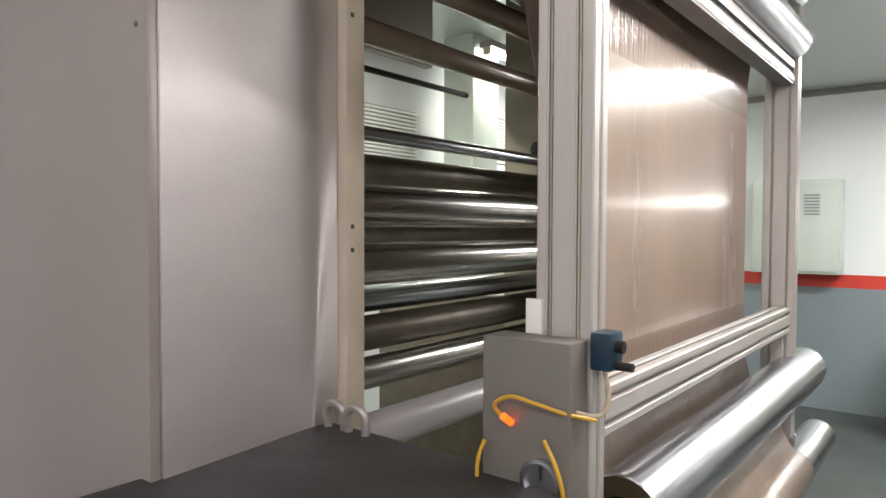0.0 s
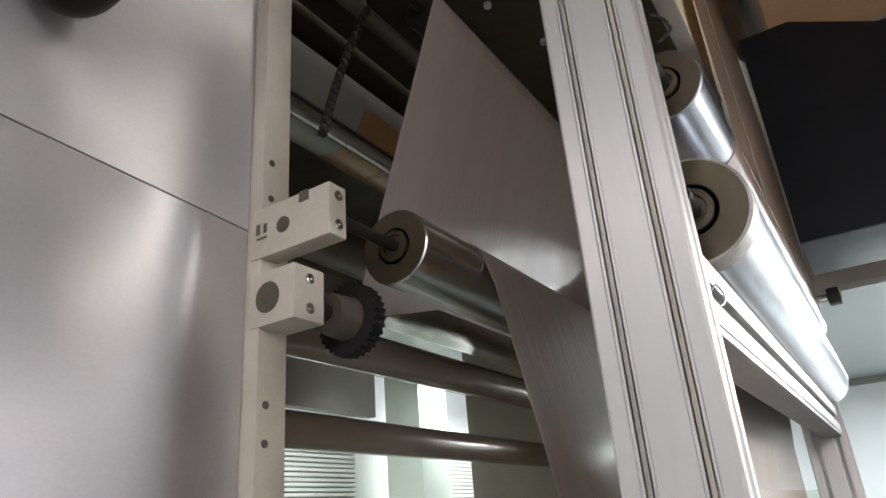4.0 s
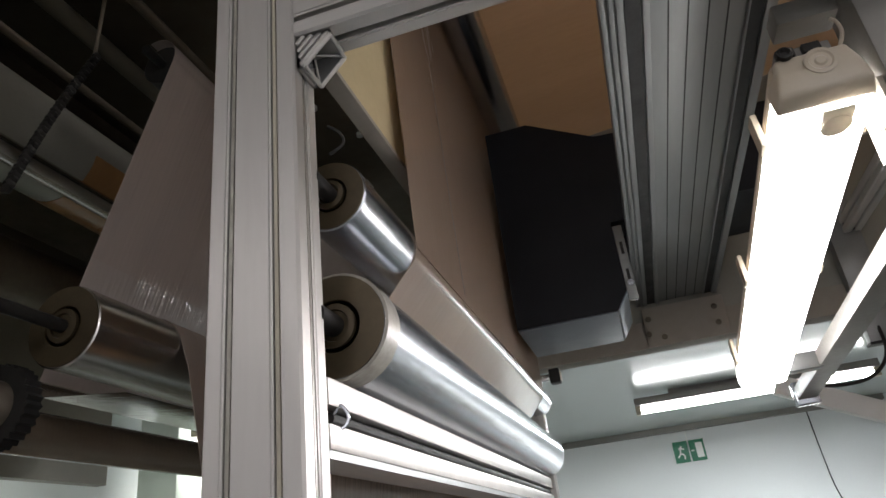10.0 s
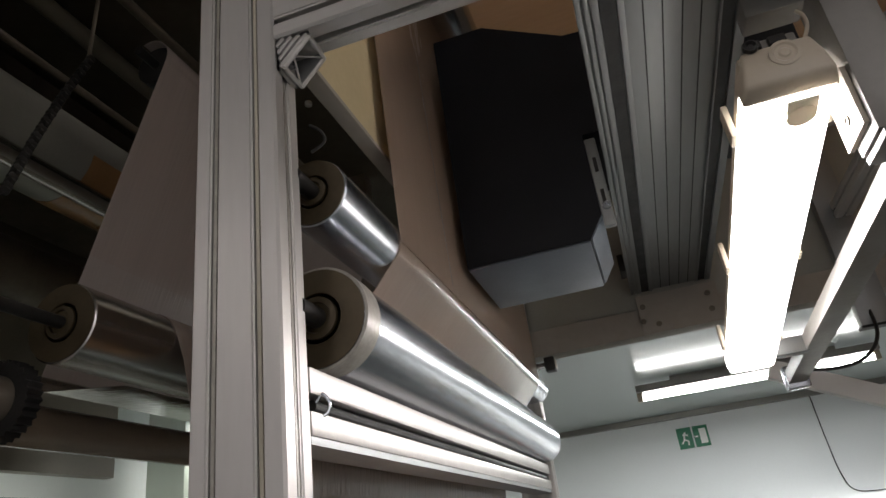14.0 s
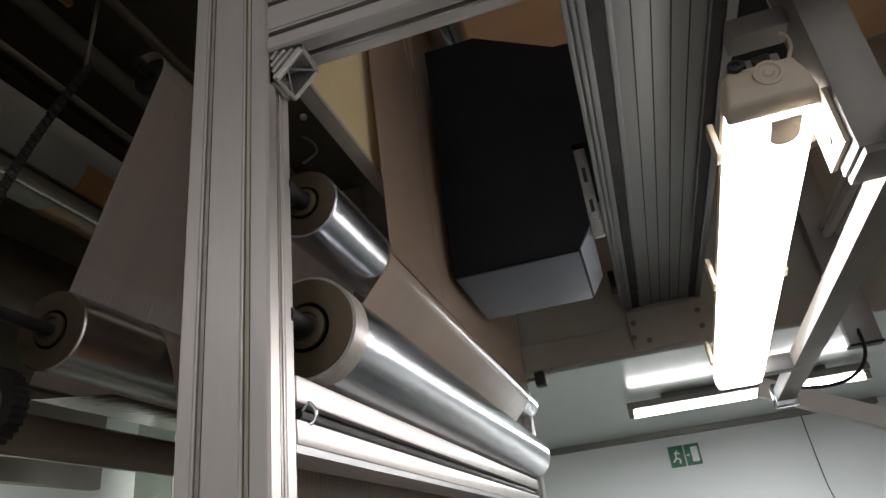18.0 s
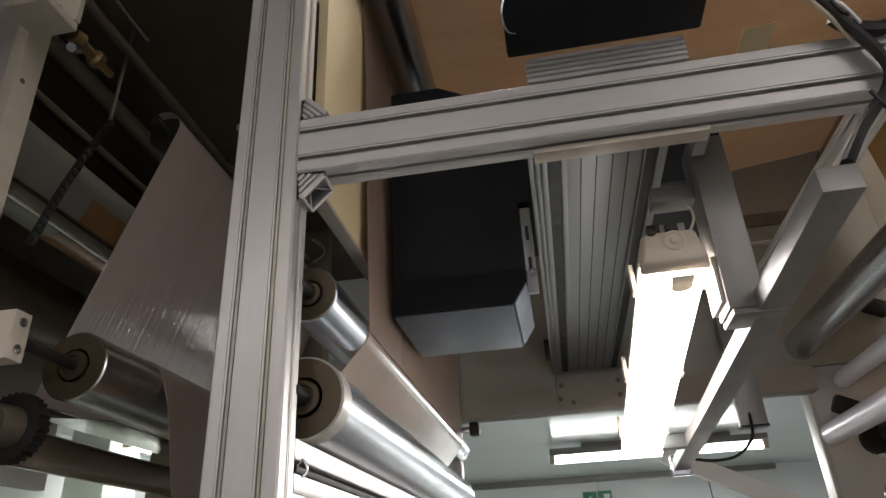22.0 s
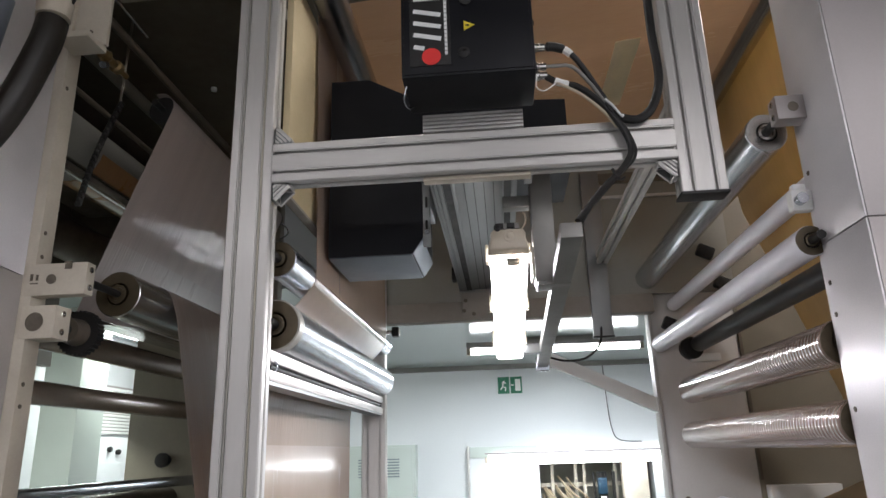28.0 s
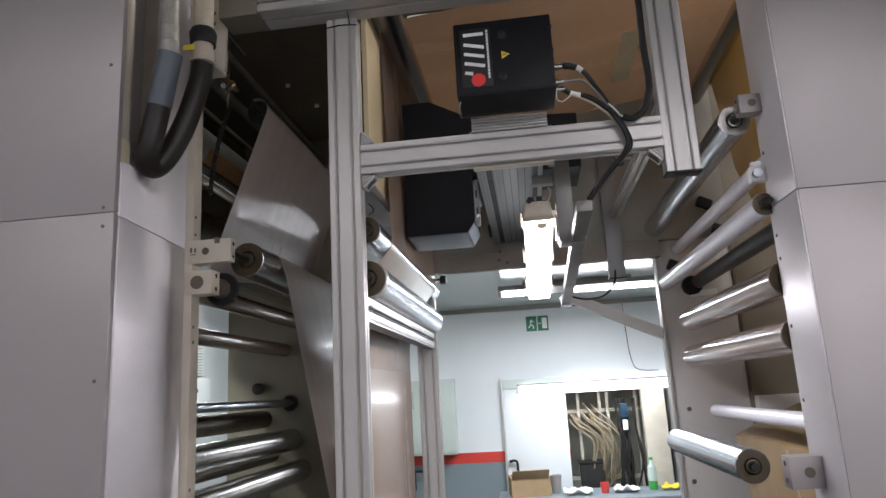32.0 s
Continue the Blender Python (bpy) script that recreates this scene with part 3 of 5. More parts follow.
# rollers inside the left unit, from the top down
for x, z, r, material, label in (
    (-1.215, 2.090, 0.036, BROWN_ROLL, "film-wrapped brown guide roller inside the press"),
    (-1.335, 1.962, 0.034, BROWN_ROLL, "film-wrapped brown guide roller inside the press"),
    (-1.87, 2.042, 0.012, DARK_ROLL, "thin dark roller deep inside the press"),
    (-1.305, 1.690, 0.019, CHROME, "thin polished roller inside the press"),
    (-1.45, 1.615, 0.045, GREASE, "dark brown steel roller inside the press"),
    (-1.30, 1.505, 0.056, SATIN, "large polished steel roller inside the press"),
    (-1.40, 1.430, 0.030, GREASE, "dark thin roller inside the press"),
    (-1.25, 1.358, 0.052, SATIN, "large polished steel roller inside the press"),
    (-1.45, 1.240, 0.036, CHROME, "polished steel roller inside the press"),
    (-1.42, 1.150, 0.050, GREASE, "dark glossy roller inside the press"),
    (-1.39, 1.045, 0.045, SATIN, "steel roller low inside the press"),
    (-1.26, 0.930, 0.050, WHITE_ROLL, "pale roller low inside the press"),
    (-1.72, 2.62, 0.08, GREASE, "dark greasy cylinder high inside the press"),
    (-1.405, 2.76, 0.105, KHAKI_DEEP, "large pale film-wrapped drum high inside the press"),
    (-1.335, 2.655, 0.024, SATIN, "pale thin roller under a film drum"),
):
    roller(x, z, 0.95, 2.31, r, material, label, 0.014, 0.03, 0.03)

# upper part of the left unit: dark machinery, tie bars and a chain
for x, z, r, material in ((-1.285, 2.87, 0.009, GREASE), (-1.30, 3.04, 0.022, KHAKI), (-1.10, 2.99, 0.012, GREASE)):
    tb = thing("tie_bar", "round tie bar across the press in the dark", "tie bar", "press tie bars")
    part("bar", rod((x, 0.93, z), (x, 2.33, z), r, 20), material, tb)
hood = thing("press_hood", "dark greasy casing above the printing unit", "machine casing")
part("back_plate", box(-2.1, -2.06, 0.93, 2.328, 2.70, 3.9), BROWN_PLATE, hood)
part("back_plate", box(-2.1, -2.06, 0.93, 2.328, 2.19, 2.698), BROWN_PLATE, hood)
part("roof_plate", box(-2.06, -0.66, 0.95, 2.5, 3.12, 3.16), DARK_CEIL, hood)
part("inner_duct", box(-1.95, -1.55, 1.0, 2.30, 2.88, 3.10, 0.02), GREASE, hood)
for y, x in ((1.62, -1.06), (1.86, -1.00), (2.05, -0.93)):
    part("stud", lathe([(0, 0.011), (0.012, 0.011), (0.013, 0.008)], 10, at(x, y, 3.12) @ Matrix.Rotation(-math.pi / 2, 4, "X")), LABEL_W, hood, "small white stud")
chain = thing("drive_chain", "hanging dark drive chain in the press", "chain")
part("hanger", rod((-1.135, 1.160, 2.80), (-1.135, 1.175, 3.125), 0.004, 8), GREASE, chain)
for k in range(36):
    q = k / 35.0
    part("link", lathe([(-0.005, 0.0052), (-0.004, 0.0085), (0.004, 0.0085), (0.005, 0.0052)], 10, at(-1.128 - 0.012 * math.sin(q * 3), 1.02 + 0.14 * q, 2.43 + 0.375 * q, 0, 0, 80 * (k % 2) + 5)), RUBBER, chain)

# hose loop and its bracket on the left cabinet
hose = thing("air_hose", "thick black hose loop with taped ends beside the cream frame", "hose")
part("hose", bent([(-0.985, 0.480, 2.66), (-0.997, 0.484, 2.608), (-1.022, 0.495, 2.514), (-1.044, 0.498, 2.413), (-1.064, 0.515, 2.368), (-1.062, 0.552, 2.360), (-1.032, 0.571, 2.402), (-0.990, 0.582, 2.497), (-0.956, 0.592, 2.62), (-0.950, 0.597, 2.68)], 0.032, 18, 8), HOSE, hose)
part("sleeve", bent([(-0.985, 0.480, 2.66), (-0.997, 0.484, 2.608), (-1.014, 0.492, 2.545), (-1.022, 0.495, 2.514)], 0.0335, 18, 8), BLACK_BLUE, hose, "dark grey-blue sleeve on the hose")
part("taped_end", lathe([(0, 0.026), (0.05, 0.028), (0.055, 0.025), (0.10, 0.026), (0.105, 0.022), (0.20, 0.023), (0.20, 0.010)], 20, at(-0.987, 0.480, 2.64, 90)), TAPE, hose, "pale worn tape round the hose end")
part("pipe", rod((-0.987, 0.480, 2.83), (-0.987, 0.480, 3.7), 0.018), CREAM, hose)
part("fitting", lathe([(0, 0.024), (0.02, 0.024), (0.022, 0.034), (0.06, 0.036), (0.062, 0.030), (0.085, 0.030)], 24, at(-0.950, 0.597, 2.665, 90)), PLASTIC, hose, "pale hose fitting")
part("sleeve", lathe([(0, 0.037), (0.035, 0.040), (0.05, 0.034)], 20, at(-0.950, 0.597, 2.745, 90)), RUBBER, hose)
part("upper_hose", rod((-0.950, 0.597, 2.79), (-0.950, 0.597, 3.7), 0.030, 20), CABLE_PALE, hose)
part("tag", box(-0.978, -0.945, 0.535, 0.538, 2.70, 2.716), LABEL_Y, hose, "yellow cable tag")
part("inner_pipe", rod((-1.20, 0.60, 2.35), (-1.20, 0.60, 3.7), 0.024), CREAM, hose, "pale pipe behind the hose")
joint = thing("mounting_block", "dull brown-grey block between bracket and top beam", "bracket")
part("block", box(-0.998, -0.862, 0.79, 0.90, 2.955, 3.085, 0.004), BROWN_PLATE, joint)
part("strap", box(-0.93, -0.895, 0.7885, 0.7898, 3.015, 3.023), LABEL_W, joint, "short white strip")
fitb = thing("pipe_bracket", "cream steel bracket bolted to the side frame", "bracket")
part("plate", box(-1.092, -1.000, 0.858, 0.872, 2.80, 3.5, 0.004), CREAM, fitb)
part("foot", box(-1.092, -1.004, 0.790, 0.872, 2.782, 2.80, 0.004), CREAM, fitb)
for z in (2.84, 2.98, 3.02):
    dot_screw(fitb, -1.045, 0.8575, z, "y", -1, 0.007)
part("valve", lathe([(0, 0.014), (0.02, 0.019), (0.03, 0.011), (0.06, 0.011), (0.065, 0.018), (0.08, 0.018), (0.082, 0.008), (0.12, 0.008)], 16, at(-1.03, 0.89, 2.80)), BRASS, fitb, "brass valve body")
part("valve_stem", lathe([(0, 0.009), (0.02, 0.012), (0.03, 0.006), (0.07, 0.006)], 12, at(-1.02, 0.885, 2.76, 35, 0, 20)), CHROME, fitb)
part("lever", rod((-1.05, 0.93, 3.012), (-1.05, 1.125, 3.008), 0.0045), CHROME, fitb, "bright steel rod")

# ---- the aluminium inspection frame ----
FY = 0.865
PX0, PX1 = -0.650, -0.547
PW = PX1 - PX0


def upright(name, label, x, y, z0, z1, w=PW, d=0.052, nw=2, nd=1, group="aluminium frame members"):
    t = thing(name, label, "frame post", group)
    t.location = (x, y, z0)
    part("section", extrusion(w, d, z1 - z0, nw, nd), ALU, t)
    return t


def beam_x(label, x0, x1, y, z, h=0.10, d=0.052, group="aluminium frame members", material=ALU):
    t = thing("frame_beam", label, "frame beam", group)
    t.location = (x0, y, z)
    part("section", extrusion(h, d, x1 - x0, 2, 1), material, t).matrix_basis = Matrix(((0, 0, 1, 0), (0, 1, 0, 0), (-1, 0, 0, 0), (0, 0, 0, 1)))
    return t


def beam_y(label, x, z, y0, y1, h=0.10, d=0.052, group="aluminium frame members", material=ALU, nw=2):
    t = thing("frame_beam", label, "frame beam", group)
    t.location = (x, y0, z)
    part("section", extrusion(d, h, y1 - y0, 1, nw), material, t).matrix_basis = Matrix(((1, 0, 0, 0), (0, 0, 1, 0), (0, -1, 0, 0), (0, 0, 0, 1)))
    return t


def angle_bracket(x, y, z, sx=1, sz=-1, s=0.042):
    """Die-cast corner bracket in the angle of two sections, with ribs and an open front."""
    t = thing("corner_bracket", "die-cast aluminium corner bracket in the frame angle", "corner bracket", "corner brackets")
    t.location = (x, y, z)
    bm = join(box(0, s * sx if sx > 0 else 0, -0.02, 0.02, -0.004, 0) if sx > 0 else box(s * sx, 0, -0.02, 0.02, -0.004, 0),
              box(min(0, 0.004 * sx), max(0, 0.004 * sx), -0.02, 0.02, min(0, s * sz), max(0, s * sz)))
    flange = part("flange", bm, ALU, t)
    for yy in (-0.02, 0.017):
        w = bmesh.new()
        a = [w.verts.new(v) for v in ((0, yy, 0), (s * sx, yy, 0), (s * sx, yy, 0.010 * sz), (0.010 * sx, yy, s * sz), (0, yy, s * sz))]
        b = [w.verts.new((v.co.x, yy + 0.003, v.co.z)) for v in a]
        for k in range(5):
            w.faces.new((a[k], a[(k + 1) % 5], b[(k + 1) % 5], b[k]))
        w.faces.new(a)
        w.faces.new(b)
        bmesh.ops.recalc_face_normals(w, faces=w.faces[:])
        part("cheek", w, ALU_SHADED, t, "recessed cheek")
    turn = math.degrees(math.atan2(-(s - 0.010) * sz, (s - 0.010) * -sx))
    for k in range(4):
        # ribs on the front cheek, parallel to the open side
        q = 0.24 + 0.22 * k
        part("rib", box(-s * q * 0.66, s * q * 0.66, -0.0235, -0.0195, -0.0024, 0.0024, 0.0006, at(s * sx * q * 0.62, 0, s * sz * q * 0.62, 0, turn, 0)), ALU, flange)
    p, q = Vector((s * sx, 0, 0.010 * sz)), Vector((0.010 * sx, 0, s * sz))
    for yy in (-0.0205, 0.0205):
        part("rim", rod((p.x, yy, p.z), (q.x, yy, q.z), 0.0026, 8), ALU, flange)
    for e in (p, q):
        part("rim", rod((e.x, -0.0205, e.z), (e.x, 0.0205, e.z), 0.0026, 8), ALU, flange)
    mid = (p + q) / 2 * 0.45
    for e in (p, q):
        for yy in (-0.018, 0.018):
            part("web", rod((e.x * 0.96, yy, e.z * 0.96), (mid.x, 0, mid.z), 0.0014, 6), ALU, flange)
    part("screw", lathe([(0, 0.007), (0.006, 0.007), (0.006, 0.003), (0.003, 0.003)], 12, at(0.005 * sx, 0, s * sz * 0.5, 0, 0, -90 * sx)), CHROME, t)
    return t


near_post = upright("frame_post", "tall double-slot aluminium post at the aisle", (PX0 + PX1) / 2, FY + 0.026, 0.02, 2.945)
for sx, strip in ((-PW / 4, TAPE), (PW / 4, TAPE_GOLD)):
    part("slot_cover", box(sx - 0.0020, sx + 0.0020, -0.0238, -0.020, 0.002, 2.92), strip, near_post, "yellowed slot strip")
part("slot_cover", box(PW / 2 - 0.006, PW / 2 - 0.0020, -0.0018, 0.0018, 0.002, 2.92), TAPE, near_post, "yellowed slot strip")
part("tie_tail", rod((0.030, -0.029, 2.90), (0.020, -0.045, 2.985), 0.0018, 6), RUBBER, near_post, "black tail of a cable tie")
part("cable_tie", bent([(-0.054, -0.028, 2.895), (0, -0.029, 2.90), (0.054, -0.028, 2.895)], 0.0022, 6), RUBBER, near_post, "black cable tie")
upright("frame_post", "far double-slot aluminium post by the film", (PX0 + PX1) / 2 + 0.01, 2.40, 0.02, 2.60)
hang = upright("hanging_post", "short aluminium post hanging with a black end cap", 0.4465, FY + 0.038, 2.312, 3.10)
part("end_cap", box(-0.053, 0.053, -0.0275, 0.0275, -0.007, 0.0, 0.001), RUBBER, hang, "black plastic end cap")
beam_x("aluminium cross beam carrying the inspection camera", PX1 + 0.001, 0.394, FY + 0.026, 2.440)
beam_x("long aluminium top beam above the aisle", -0.86, 0.95, FY - 0.018, 3.02, 0.12, 0.124)
angle_bracket(PX1 + 0.001, FY + 0.026, 2.389, 1, -1)
angle_bracket(PX1 + 0.001, FY + 0.026, 2.491, 1, 1)
angle_bracket(0.392, FY + 0.026, 2.389, -1, -1)
beam_y("aluminium tie section behind the hanging post", 0.4465, 2.58, FY + 0.066, 2.438, 0.05, 0.05, nw=1)
urail = thing("frame_beam", "aluminium double rail with a black seal below the upper rollers", "frame beam", "aluminium frame members")
part("upper_section", box(PX1 - 0.022, PX1, FY + 0.054, 2.373, 1.976, 2.004, 0.003), ALU, urail)
part("lower_section", box(PX1 - 0.018, PX1, FY + 0.054, 2.373, 1.934, 1.959, 0.003), ALU, urail)
part("web_plate", box(PX1 - 0.05, PX1 - 0.018, FY + 0.054, 2.373, 1.959, 1.976), RUBBER, urail)
part("seal", rod((PX1 - 0.012, FY + 0.075, 1.9675), (PX1 - 0.012, 2.37, 1.9675), 0.0065, 12), RUBBER, urail, "round black seal")
part("wire_clip", bent([(PX1 - 0.004, FY + 0.078, 1.955), (PX1 + 0.004, FY + 0.082, 1.960), (PX1 + 0.006, FY + 0.082, 1.970), (PX1, FY + 0.078, 1.979), (PX1 - 0.006, FY + 0.074, 1.970)], 0.0018, 6), CHROME, urail)
beam_y("aluminium rail below the film panel", PX1 - 0.026, 1.145, FY + 0.054, 2.37, 0.085)
part("bottom_lip", box(PX1 - 0.050, PX1 - 0.002, FY + 0.054, 2.373, 1.926, 1.934), ALU_SHADED, urail)
cover = thing("post_cover", "small white cover plate on the top beam", "cover plate")
part("plate", box(-0.67, -0.50, FY - 0.09, FY - 0.079, 2.968, 2.985, 0.001), LABEL_W, cover)

roller(-0.555, 2.230, 0.962, 2.40, 0.045, CHROME, "polished chrome guide roller above the film rail", 0.012, 0.05)
rb = roller(-0.556, 2.068, 0.960, 2.36, 0.060, CHROME, "large brushed chrome roller with a pale end band", 0.014, 0.05)
part("end_band", lathe([(-0.6995, 0.0601), (-0.699, 0.0612), (-0.664, 0.0612), (-0.6635, 0.0601)], 48), TAPE, rb, "pale tape band round the roller end")
roller(-0.545, 0.945, 0.985, 2.60, 0.075, CHROME, "large chrome roller low on the film frame", 0.02, 0.06)
roller(-0.50, 0.70, 0.985, 2.62, 0.060, CHROME, "chrome roller near the floor", 0.02, 0.06)
roller(-0.473, 3.055, 0.90, 2.42, 0.050, CHROME, "overhead steel roller turning the film", 0.014, 0.05)

edge_eye = thing("edge_sensor", "small black web sensor with a pale face on the far post", "sensor")
part("body", box(-0.484, -0.454, 2.230, 2.268, 2.243, 2.284, 0.004), RUBBER, edge_eye)
part("face", box(-0.4538, -0.451, 2.236, 2.260, 2.250, 2.276, 0.001), PLASTIC, edge_eye, "pale sensor face")
part("arm", box(-0.535, -0.484, 2.24, 2.26, 2.255, 2.272, 0.002), SATIN, edge_eye)
part("bracket", box(-0.545, -0.530, 2.24, 2.372, 2.250, 2.280, 0.002), SATIN, edge_eye)

# ---- film ----
WY0, WY1 = 1.21, 2.29
w1 = thing("film_web", "grey-brown printed film running from the press rollers", "film web", "film webs")
part("roller_span", sheet([(-1.235, 2.185), (-1.177, 2.342), (-1.155, 2.402)], WY0 + 0.02, WY1), FILM_RIPPLE, w1, "rippled film just above the roller")
part("rising_span", sheet([(-1.155, 2.402), (-1.005, 2.811)] + arc(-1.048, 2.827, 0.0455, -20, 110), WY0 + 0.02, WY1), FILM_GREY, w1, "reverse side of the film, grey and glossy")
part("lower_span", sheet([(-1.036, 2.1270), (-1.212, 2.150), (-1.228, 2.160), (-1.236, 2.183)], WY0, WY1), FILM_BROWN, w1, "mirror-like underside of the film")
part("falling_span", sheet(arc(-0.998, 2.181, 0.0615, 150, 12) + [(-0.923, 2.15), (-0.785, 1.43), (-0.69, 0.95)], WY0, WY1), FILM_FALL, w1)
roller(-1.048, 2.827, 1.25, 2.31, 0.045, RUBBER, "dark roller at the top of the rising film", 0.012, 0.05, ring=False)
w2 = thing("film_web", "pinkish-brown printed film stretched on the aluminium frame", "film web", "film webs")
part("panel_span", sheet([(-0.650, 1.21), (-0.650, 1.80)], 1.04, 2.19), FILM, w2)
part("upper_band", sheet([(-0.650, 1.80), (-0.650, 1.84), (-0.6495, 1.90), (-0.640, 1.99)], 1.04, 2.19), FILM_GLINT, w2, "rippled glossy film under the upper rail")
part("lower_span", sheet([(-0.650, 1.21), (-0.650, 1.10), (-0.645, 1.04)] + arc(-0.545, 0.945, 0.0765, 172, 262, 12) + arc(-0.50, 0.70, 0.0615, 88, -70, 14) + [(-0.54, 0.50), (-0.60, 0.25)], 1.04, 2.19), FILM_GLINT, w2, "rippled film running over the lower rollers")
part("roller_span", sheet([(-0.6405, 1.985), (-0.6215, 2.04)] + arc(-0.556, 2.068, 0.0615, 178, 148, 5) + arc(-0.555, 2.230, 0.0462, 328, 352, 5), 1.14, 2.24), FILM, w2)
for y in (1.655, 2.00):
    part("splice_mark", sheet([(-0.5890, 2.1200), (-0.5255, 2.2010)], y, y + 0.006, 0.0024), LABEL_W, w2, "thin white splice mark")
for y in (1.395, 1.72):
    part("print_line", sheet([(-0.6000, 2.1060), (-0.5255, 2.2010)], y, y + 0.0025, 0.0020), CONCRETE, w2, "thin dark printed line")
part("upper_span", sheet([(-0.5085, 2.225), (-0.512, 2.40), (-0.517, 2.75), (-0.5240, 3.05)] + arc(-0.473, 3.055, 0.0515, 178, 92), 1.14, 2.24), FILM, w2)
part("overhead_span", sheet([(-0.475, 3.1065), (0.30, 3.175), (0.93, 3.255)] + arc(0.94, 3.205, 0.048, 95, 60, 5), 1.18, 2.4385), FILM, w2, "overhead span of the film seen from below")
part("descending_span", sheet(arc(0.94, 3.205, 0.048, 60, 5, 6) + [(1.045, 2.72), (1.22, 2.20), (1.35, 1.80)], 1.18, 2.27), FILM_BACKLIT, w2, "amber backlit span inside the second unit")
part("print_line", sheet([(-0.5077, 2.24), (-0.5111, 2.40), (-0.5161, 2.75)], 1.397, 1.400, 0.0008), CONCRETE, w2, "thin dark printed line")
part("patch", sheet([(0.452, 3.1888), (0.545, 3.1996)], 1.62, 2.12, 0.0022), PATCH, w2, "pale yellowish patch on the film")
roller(0.94, 3.205, 0.97, 2.6, 0.045, SATIN, "dark steel roller high in the second unit", 0.014, 0.05)

# ---- right printing unit ----
RX = 0.700
RF = 0.765
run = thing("press_cabinet", "grey steel cover cabinet of the neighbouring press unit", "machine cabinet")
part("front_panel", box(RX + 0.004, 2.4, RF - 0.018, RF, 0.03, 2.188, 0.0015), STEEL_GREY, run, "grey steel front cover")
part("front_panel", box(RX + 0.004, 2.4, RF - 0.018, RF, 2.190, 3.9, 0.0015), STEEL_GREY, run, "grey steel front cover")
part("side_panel", box(RX, RX + 0.02, RF - 0.015, 0.963, 0.03, 2.188, 0.002), STEEL, run, "pale steel edge cover")
part("side_panel", box(RX, RX + 0.02, RF - 0.015, 0.963, 2.190, 3.9, 0.002), STEEL, run, "pale steel edge cover")
part("back_panel", box(2.38, 2.4, RF, 2.5, 0.03, 3.9), STEEL_GREY, run)
for z in (2.36, 2.03, 1.83, 1.62, 1.30, 2.10):
    dot_screw(run, RX - 0.001, 0.935, z, "x", -1, 0.006)
fr = thing("side_frame", "pale steel far side frame of the second press unit", "machine frame", "press side frames")
part("plate", box(0.655, 1.02, 2.50, 2.55, 0.1, 2.44, 0.003), PALE_PLATE, fr)
part("edge_strip", box(0.640, 0.655, 2.485, 2.56, 0.1, 2.46, 0.002), ALU, fr, "bright aluminium edge strip")
part("back_plate", box(1.02, 2.38, 2.50, 2.54, 0.1, 3.9), BROWN_PLATE, fr)
for x, z in ((0.72, 1.55), (0.80, 2.28), (0.70, 1.2)):
    dot_screw(fr, x, 2.4985, z, "y", -1, 0.012)
bearing_block(0.634, 0.699, 0.886, 0.93, 2.478, 2.538, "grey bearing block at the top of the second unit", 0.012, -1, STEEL_GREY)
bearing_block(0.612, 0.699, 0.872, 0.93, 1.390, 1.475, "pale bearing block holding a lower roller", 0.014, -1, STEEL_GREY)
roller(0.645, 2.492, 0.985, 2.49, 0.050, KNURL, "knurled chrome roller of the second unit", 0.012, 0.08, end=SATIN)
roller(0.757, 2.372, 1.0, 2.48, 0.028, WHITE_ROLL, "grey guide roller in the second unit", 0.012, 0.05)
roller(0.680, 2.20, 0.94, 2.50, 0.036, WHITE_ROLL, "pale anodised guide roller in the second unit", 0.012, 0.05)
roller(0.833, 2.188, 0.94, 2.44, 0.034, DARK_ROLL, "black guide roller in the second unit", 0.012, 0.05)
roller(0.72, 1.975, 0.97, 2.22, 0.052, GLOSS_ROLL, "glossy film-wrapped roller in the second unit", 0.012, 0.05)
roller(0.73, 1.805, 0.97, 2.30, 0.052, GLOSS_ROLL, "glossy film-wrapped roller in the second unit", 0.012, 0.05)
roller(0.80, 1.545, 0.96, 2.30, 0.028, WHITE_ROLL, "pale thin roller in the second unit", 0.012, 0.05)
roller(0.540, 1.445, 0.95, 1.95, 0.048, CHROME, "chrome roller projecting into the aisle", 0.014, 0.03)
clamp = thing("roller_clamp", "white shaft clamp on the second unit", "clamp")
part("body", box(0.652, 0.699, 0.935, 0.965, 2.272, 2.322, 0.006), LABEL_W, clamp)
part("ear", box(0.660, 0.690, 0.94, 0.96, 2.322, 2.338, 0.004), LABEL_W, clamp)
part("shaft_stub", lathe([(0, 0.013), (0.02, 0.013), (0.021, 0.008), (0.03, 0.008)], 16, at(0.668, 0.914, 2.295)), CHROME, clamp)
w4 = thing("film_web", "orange-brown film wrapped on the drum high in the press", "film web", "film webs")
part("drum_span", sheet(arc(-1.405, 2.76, 0.1065, 170, 350, 16), 1.36, 2.26), FILM_ORANGE, w4)
w3 = thing("film_web", "film running down inside the second unit, backlit amber in its colour", "film web", "film webs")
part("inner_span", sheet([(1.35, 1.80), (1.32, 1.62), (1.0, 1.50), (0.86, 1.43), (0.90, 1.1), (0.9, 0.8)], 1.14, 2.26), FILM_BACKLIT, w3)
part("splice_tape", sheet([(0.8585, 1.42), (0.8985, 1.1)], 1.60, 1.62, 0.0008), PLASTIC, w3, "pale splice tape")

